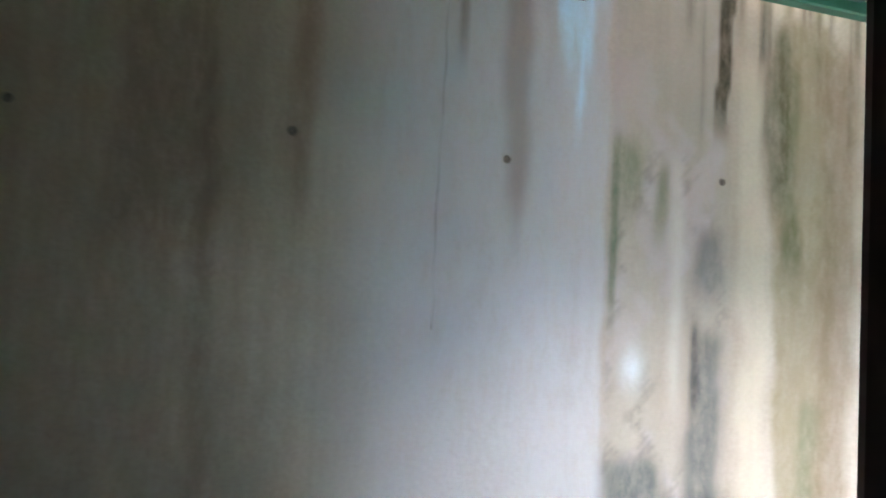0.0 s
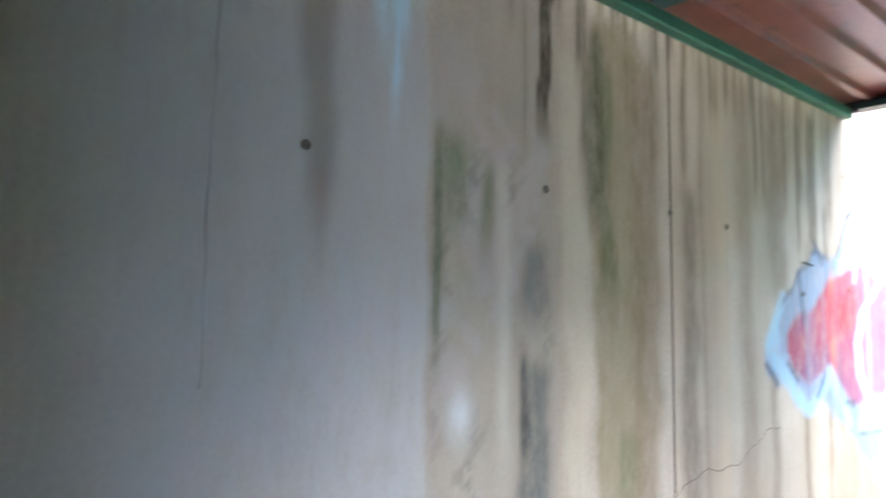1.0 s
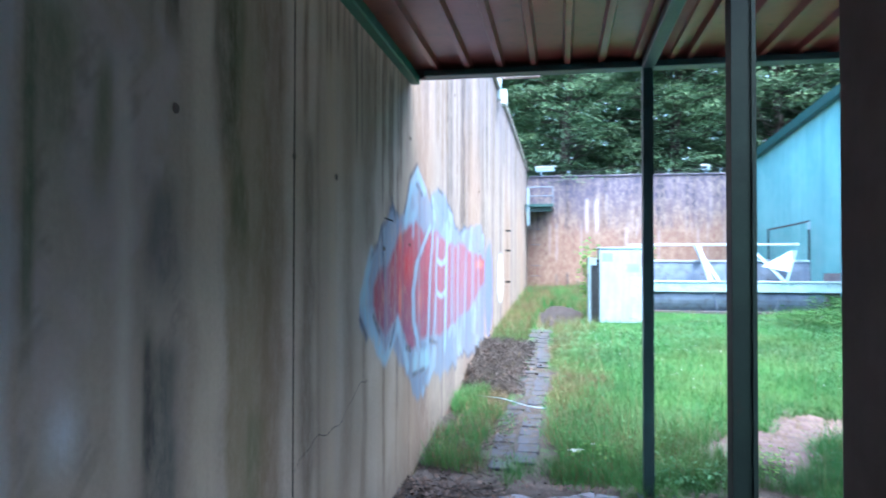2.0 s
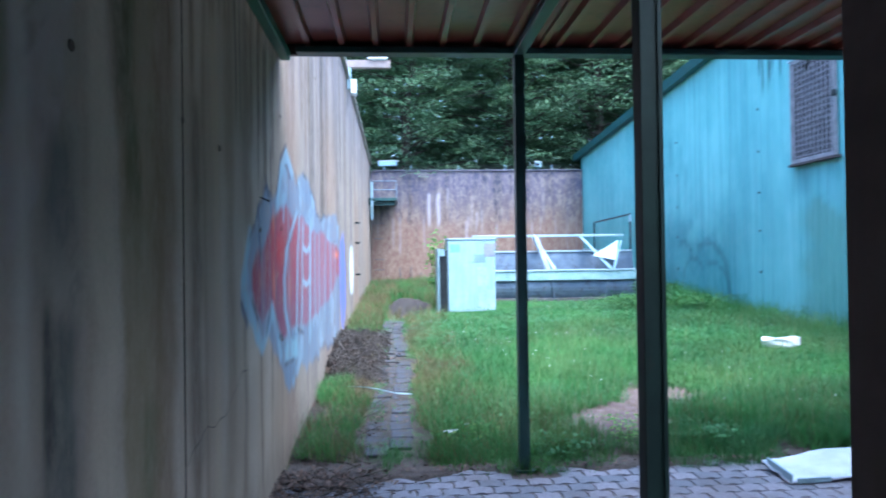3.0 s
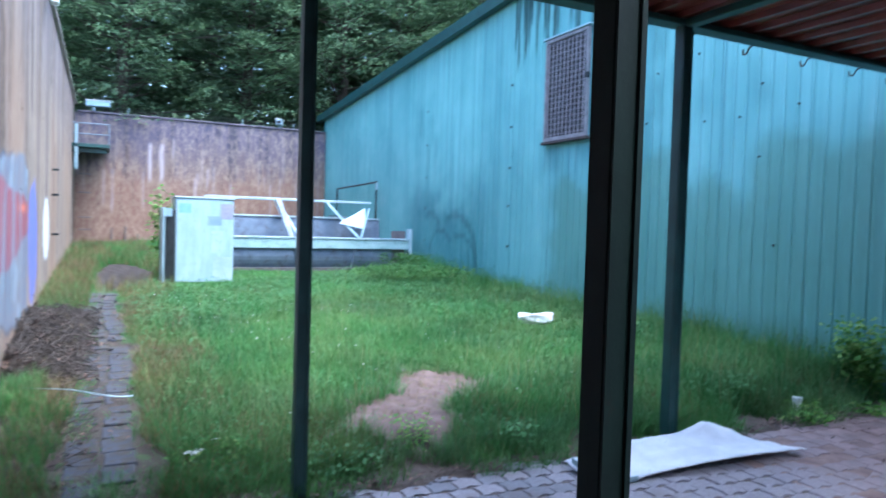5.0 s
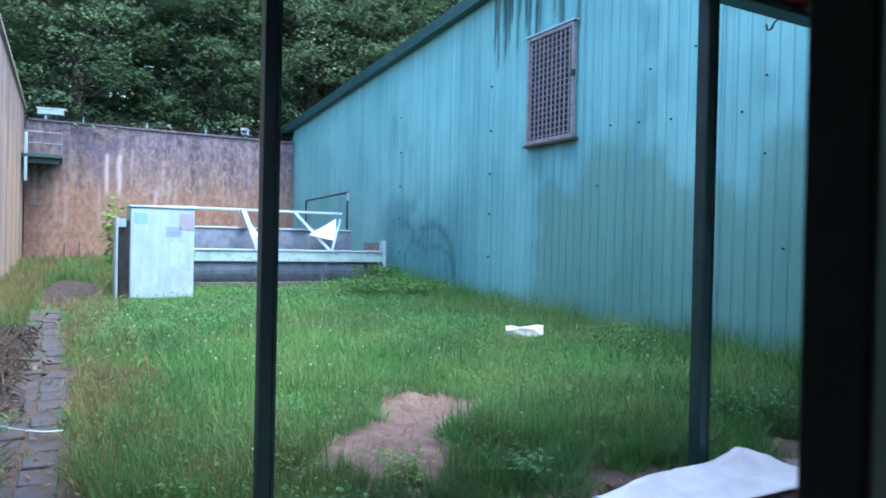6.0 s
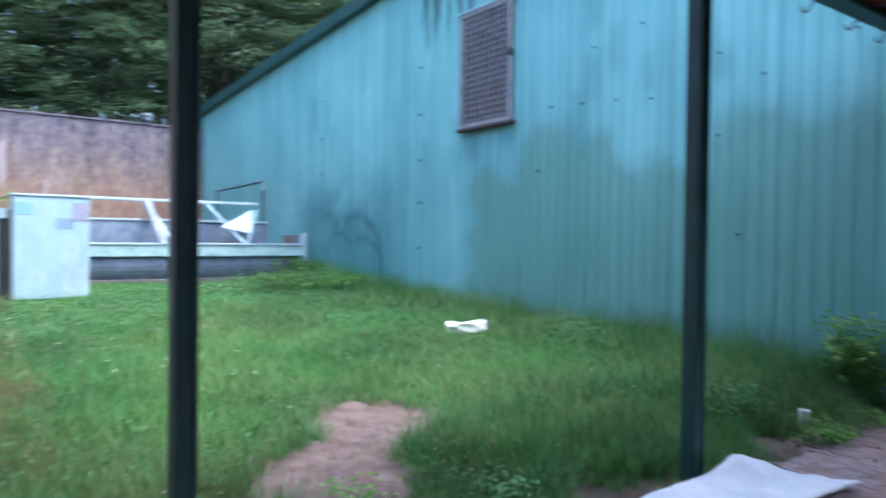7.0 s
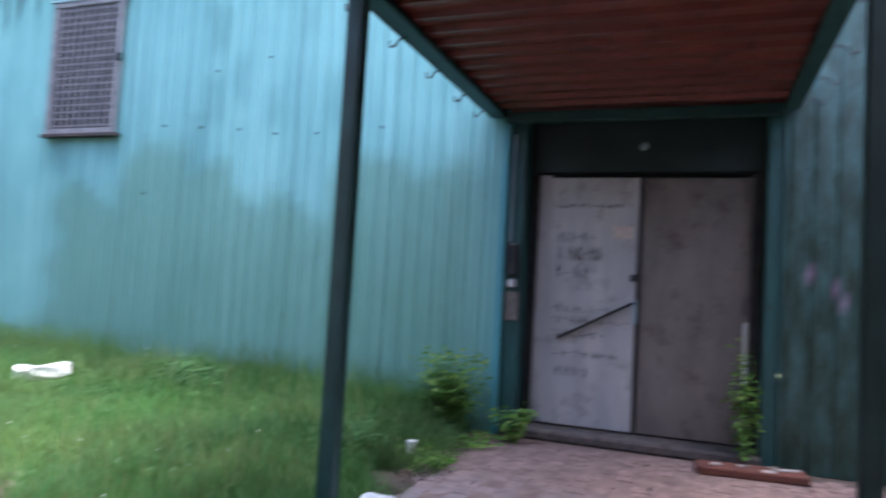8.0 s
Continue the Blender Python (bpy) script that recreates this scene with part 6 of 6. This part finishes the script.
def build_straw():
    """Dead flattened grass on the bare patches and at their ragged rims."""
    r = np.random.RandomState(35)
    p = np.stack([r.uniform(1.5, 3.5, 5000), r.uniform(3.05, 5.1, 5000)], 1)
    p = p[on_bare(p[:, 0], p[:, 1], 0.12)]
    blades("straw", p, r.uniform(0.03, 0.10, len(p)), r.uniform(0.003, 0.005, len(p)), 2.4, DRY_GRASS, 36, "flattened dead straw on the bare patch", 3)
    q = np.stack([r.uniform(1.5, 3.5, 9000), r.uniform(3.05, 5.1, 9000)], 1)
    q = q[on_bare(q[:, 0], q[:, 1], 0.05) & ~on_bare(q[:, 0], q[:, 1], -0.07)]
    blades("grass", q, r.uniform(0.05, 0.16, len(q)), r.uniform(0.004, 0.008, len(q)), 1.3, GRASS, 37, "ragged grass fringe of the bare patch", 3)
    q = np.stack([r.uniform(0.42, 0.95, 12000), r.uniform(3.1, 10.2, 12000)], 1)
    u = np.minimum(np.abs(q[:, 0] - 0.53), np.abs(q[:, 0] - 0.85))
    q = q[((u < 0.06) & (np.sin(3.1 * q[:, 1]) + np.sin(7.3 * q[:, 1] + 4 * q[:, 0]) > 0.2)) | (r.uniform(0, 1, len(q)) < 0.035) | (q[:, 1] < 3.5)]
    blades("grass", q, r.uniform(0.02, 0.1, len(q)), r.uniform(0.003, 0.007, len(q)), 1.3, GRASS, 38, "grass creeping over the slab path", 3)


build_straw()


def build_bare_ground():
    """Sandy skin over the bare patches, a little proud of the earth."""
    X, U = np.meshgrid(np.linspace(0.02, 6.25, 160), np.linspace(0, 1, 12))
    rim = 2.97 + 0.05 * np.sin(5.3 * X) + 0.04 * np.sin(11.7 * X + 1) + 0.02 * np.sin(29 * X) - 0.28 * np.exp(-((X - 0.3) / 0.35) ** 2)
    Y = rim + (3.42 - rim) * U
    Z = np.maximum(ground_z(X, Y), -0.004) + 0.014 + 0.006 * np.sin(23 * X + 5 * Y) * np.sin(31 * Y) - 0.022 * (1 - smooth01(U, 0, 0.12))
    i, j = np.meshgrid(np.arange(159), np.arange(11))
    a = (j * 160 + i).ravel()
    tagged(new("soil_edge", raw_mesh("soil_edge", np.stack([X.ravel(), Y.ravel(), Z.ravel()], 1), np.stack([a, a + 1, a + 161, a + 160], 1), SOIL)), "strip of brown soil along the paving edge", "soil", kind="structure")
    X, Y = np.meshgrid(np.linspace(0.004, 0.95, 30), np.linspace(3.425, 8.8, 140))
    Z = ground_z(X, Y) + heap(X, Y) * 0.95 + 0.008 + 0.010 * np.sin(17 * X + 5 * Y) * np.sin(13 * Y)
    i, j = np.meshgrid(np.arange(29), np.arange(139))
    a = (j * 30 + i).ravel()
    tagged(new("soil_edge", raw_mesh("soil_edge", np.stack([X.ravel(), Y.ravel(), Z.ravel()], 1), np.stack([a, a + 1, a + 31, a + 30], 1), WALL_SOIL)), "dark brown soil along the concrete wall and path", "soil", kind="structure")
    for name, x0, x1, y0, y1, m, label in (("bare_patch", 1.6, 3.4, 3.0, 5.0, SAND, "bare sandy patch worn in the lawn"), ("bare_patch", 0.4, 1.5, 10.0, 13.8, DARK_SOIL, "brown bare patch at the path's far end")):
        n = 60
        xs, ys = np.linspace(x0, x1, n), np.linspace(y0, y1, n)
        X, Y = np.meshgrid(xs, ys)
        ok = on_bare(X, Y, 0.10)
        Z = ground_z(X, Y) + 0.012 + 0.008 * np.sin(19 * X) * np.sin(17 * Y) + 0.006 * np.sin(41 * X + 13 * Y)
        i, j = np.meshgrid(np.arange(n - 1), np.arange(n - 1))
        a = (j * n + i).ravel()
        F = np.stack([a, a + 1, a + n + 1, a + n], 1)
        F = F[ok.ravel()[F].all(1)]
        used = np.unique(F)
        remap = np.zeros(n * n, dtype=int)
        remap[used] = np.arange(len(used))
        V = np.stack([X.ravel(), Y.ravel(), Z.ravel()], 1)[used]
        tagged(new(name, raw_mesh(name, V, remap[F], m)), label, "ground", kind="structure")


build_bare_ground()


# ---- trees behind the yard ----
def build_tree(name, label, at, turn, height, seed, n_sprays=430, leaf=0.115):
    t = thing(name, label, "tree", at, turn, "trees behind the wall")
    r = random.Random(seed)
    bm = bmesh.new()
    top = height * 0.9
    pts = [Vector((0, 0, -0.3))]
    for k in range(1, 7):
        u = k / 6
        pts.append(Vector((r.uniform(-0.2, 0.2) * u * 2, r.uniform(-0.2, 0.2) * u * 2, top * u)))
    for k, (a, b) in enumerate(zip(pts, pts[1:])):
        rod(bm, a, b, 0.26 * (1 - k / 6.6), 0.26 * (1 - (k + 1) / 6.6), 9)
    part("trunk", bm, BARK, t)
    lb = bmesh.new()
    V = []
    rs = np.random.RandomState(seed)
    for k in range(n_sprays):
        u = (k + r.random()) / n_sprays
        z0 = height * (0.10 + 0.86 * u)
        reach = (3.3 * math.sin(math.pi * min(1, 0.06 + 0.92 * u)) ** 0.8 + 0.3) * r.uniform(0.35, 1.08)
        a = k * 2.399 + r.uniform(-0.4, 0.4)
        root = Vector((0, 0, z0 - reach * 0.2))
        tip = Vector((reach * math.cos(a), reach * math.sin(a), z0 + reach * r.uniform(-0.18, 0.16)))
        if k % 3 == 0:
            rod(lb, root, tip, 0.03, 0.008, 5)
        d = (tip - root).normalized()
        side = Vector((-math.sin(a), math.cos(a), 0))
        m = 130
        along = rs.uniform(-0.95, 0.35, m)
        across = rs.normal(0, 0.30, m) * (1.1 - 0.5 * np.clip(along, 0, 1))
        drop = rs.normal(0, 0.05, m) - 0.16 * np.abs(across) - 0.10 * np.clip(along, 0, 1)
        C = np.array(tip)[None] + along[:, None] * np.array(d)[None] * 0.9 + across[:, None] * np.array(side)[None]
        C[:, 2] += drop
        yaw = a + rs.normal(0, 0.8, m)
        dv = np.stack([np.cos(yaw), np.sin(yaw), rs.uniform(-0.75, 0.0, m)], 1)
        dv /= np.linalg.norm(dv, axis=1)[:, None]
        up = np.stack([rs.normal(0, 0.35, m), rs.normal(0, 0.35, m), np.ones(m)], 1)
        sv = np.cross(dv, up)
        sv /= np.linalg.norm(sv, axis=1)[:, None]
        L = (leaf * rs.uniform(0.6, 1.25, m))[:, None]
        V.append(np.stack([C, C + dv * L * 0.5 + sv * L * 0.33, C + dv * L, C + dv * L * 0.5 - sv * L * 0.33], 1).reshape(-1, 3))
    part("branchwork", lb, BARK, t)
    V = np.concatenate(V)
    part("crown", raw_mesh("crown", V, quads(len(V) // 4), LEAF), None, t)
    return t


kinds = [build_tree("beech_tree", "tall leafy green beech behind the wall", (1.2, 21.6, 0.5), 0, 12.5, 51), build_tree("beech_tree", "tall leafy green beech behind the wall", (4.6, 22.4, 0.5), 0, 13.5, 52), build_tree("beech_tree", "slender leafy green beech behind the wall", (7.6, 21.9, 0.5), 0, 11.5, 53)]
q = random.Random(61)
for k, (x, y) in enumerate(((-1.8, 22.0), (10.2, 22.6), (12.6, 21.5), (-0.2, 24.6), (2.9, 25.0), (6.2, 24.9), (9.2, 25.4), (12.4, 25.2), (-3.6, 25.0))):
    copy_thing(kinds[k % 3], pose(x, y, 0.5, 0, 0, q.uniform(0, 360)))


def build_far_wood():
    """The depth of the wood beyond the nearer trees."""
    r = np.random.RandomState(91)
    n = 60000
    C = np.stack([r.uniform(-22, 34, n), r.uniform(31, 35, n), r.uniform(0.5, 17, n)], 1)
    C[:, 2] += 1.2 * np.sin(C[:, 0] * 0.9) + 0.8 * np.sin(C[:, 0] * 2.3)
    V = []
    ang = r.uniform(0, 6.283, n)
    d = np.stack([np.cos(ang), np.sin(ang), r.uniform(-0.8, 0.1, n)], 1)
    s = np.cross(d, np.stack([r.normal(0, 0.4, n), r.normal(0, 0.4, n), np.ones(n)], 1))
    s /= np.linalg.norm(s, axis=1)[:, None]
    L = r.uniform(0.35, 0.7, n)[:, None]
    Q = np.stack([C, C + d * L * 0.5 + s * L * 0.35, C + d * L, C + d * L * 0.5 - s * L * 0.35], 1).reshape(-1, 3)
    tagged(new("far_wood", raw_mesh("far_wood", Q, quads(n), LEAF)), "dense dark green wood in the distance", "wood", kind="stuff")


build_far_wood()


# ---- slabs and pavers ----
SLAB = mottled("grey_path_slab", srgb(44, 48, 58), srgb(64, 67, 78), 7, 0.9, spot=srgb(52, 46, 38), spots=(0.45, 0.6))


def build_path():
    p = thing("path", "narrow path of worn grey concrete slabs through the grass", "path", kind="structure")
    r = random.Random(71)
    for col in (0, 1):
        y = 3.3 + 0.1 * col
        while y < 9.9:
            l = r.uniform(0.17, 0.24)
            if r.random() > 0.06:
                ym, xm = y + l / 2, 0.575 + 0.175 * col + 0.03 * math.sin(1.3 * y)
                hw = r.uniform(0.076, 0.084)
                bm = bmesh.new()
                add_box(bm, -hw, hw, -l / 2 + 0.004, l / 2 - 0.004, -0.05, 0.022, 0.006)
                ob = part("slab", bm, SLAB, p)
                ob.matrix_basis = pose(xm + r.uniform(-0.01, 0.01), ym, float(ground_z(xm, ym)) + r.uniform(-0.012, 0.004), 1.9 + r.uniform(-2, 2), r.uniform(-2.5, 2.5), r.uniform(-4, 4))
            y += l
    return p


build_path()


def paver_material():
    n = Nodes("block_paver", True)
    base = n.ramp(n.rand(), (0.0, srgb(108, 109, 118)), (0.5, srgb(124, 123, 132)), (1.0, srgb(138, 134, 142)))
    col = n.mix(1.0, base, n.ramp(n.noise(45, 5, 0.7), (0.3, (0.7, 0.7, 0.7)), (0.7, (1.1, 1.1, 1.1))), "MULTIPLY")
    dirt = n.ramp(n.noise(2.2, 5, 0.6), (0.5, BLACK), (0.75, (0.6, 0.6, 0.6)))
    col = n.mix(dirt, col, srgb(92, 78, 72))
    sep = n.t.nodes.new("ShaderNodeSeparateXYZ")
    n.link(n.co, sep.inputs[0])
    far = n.t.nodes.new("ShaderNodeMapRange")
    far.inputs[1].default_value, far.inputs[2].default_value, far.inputs[4].default_value = 3.8, 5.2, 0.9
    n.link(sep.outputs[0], far.inputs[0])
    col = n.mix(far.outputs[0], col, n.ramp(n.noise(7, 6, 0.7), (0.3, srgb(96, 76, 72)), (0.7, srgb(150, 126, 122))))
    return n.done(col, 0.85, 0, n.noise(70, 5), 0.35, 0.004, 0.3)


PAVER = paver_material()
PX, PY = 0.142, 0.115


def paver_outline():
    """A wavy-sided block: straight ends stepped in and out along its long sides."""
    top = [(0.0, 0.0), (0.04, 0.0), (0.057, 0.016), (0.088, 0.016), (0.106, 0.0), (PX, 0.0)]
    pts = [(x, y) for x, y in top]
    pts += [(PX + 0.008, PY * 0.35), (PX + 0.008, PY * 0.65)]
    pts += [(x, y + PY) for x, y in reversed(top)]
    pts += [(0.008, PY * 0.65), (0.008, PY * 0.35)]
    return pts


def paver_mesh(height):
    out = paver_outline()
    cx, cy = PX / 2, PY / 2
    bm = bmesh.new()

    def ring(k, z):
        return [bm.verts.new(((x - cx) * k, (y - cy) * k, z)) for x, y in out]

    low, mid, up = ring(0.955, -height), ring(0.955, -0.008), ring(0.90, 0.0)
    for a, b in ((low, mid), (mid, up)):
        for k in range(len(out)):
            j = (k + 1) % len(out)
            bm.faces.new((a[k], a[j], b[j], b[k]))
    bm.faces.new(up)
    return mesh_of(bm, "paver", PAVER)


def build_paving():
    p = thing("paving", "grey wavy interlocking block paving under the canopy, dirty in places", "paving", kind="structure")
    part("bedding", box(0.005, FX + 0.3, -0.24, 3.05, -0.2, -0.007), JOINT_DIRT, p)
    silt = mottled("pinkish_silt", srgb(98, 80, 78), srgb(132, 112, 108), 6, 0.95, spot=srgb(78, 66, 62), bump=0.5, dist=0.006)
    part("silt", box(3.9, FX - 0.035, 0.95, 2.94, -0.0068, -0.0022), silt, p, "pinkish silt filling the joints by the door")
    r = random.Random(81)
    me = paver_mesh(0.05)
    base = np.array([v.co[:] for v in me.vertices])
    faces = [list(f.vertices) for f in me.polygons]
    count = 0
    rows = int((3.08 + 0.24) / PY)
    far = []
    for j in range(rows):
        y = 3.0 - j * PY
        n = int(FX / PX)
        for i in range(n):
            x = 0.08 + i * PX + (0.5 * PX if j % 2 else 0)
            if x > FX - 0.13 or any(abs(x - a) < 0.13 and abs(y - b) < 0.12 for a in POST_X for b in (ROW_OUT, ROW_IN)):
                continue
            m = pose(x, y, r.uniform(-0.004, 0.003), r.uniform(-0.8, 0.8), r.uniform(-0.8, 0.8), r.uniform(-0.7, 0.7))
            near = (y > 2.45 and x < 3.0) or (x > 4.7 and y > 1.9)
            if near and count < 300:
                ob = new("paver", me)
                ob.parent = p
                ob.matrix_basis = m
                count += 1
            else:
                far.append(m)
    verts, polys = [], []
    for m in far:
        o = len(verts)
        verts += [(m @ Vector(v))[:] for v in base]
        polys += [[o + k for k in f] for f in faces]
    joined = bpy.data.meshes.new("pavers")
    joined.from_pydata(verts, [], polys)
    joined.materials.append(PAVER)
    ob = part("pavers", joined, None, p)
    tagged(ob, kind="stuff")
    return p


build_paving()
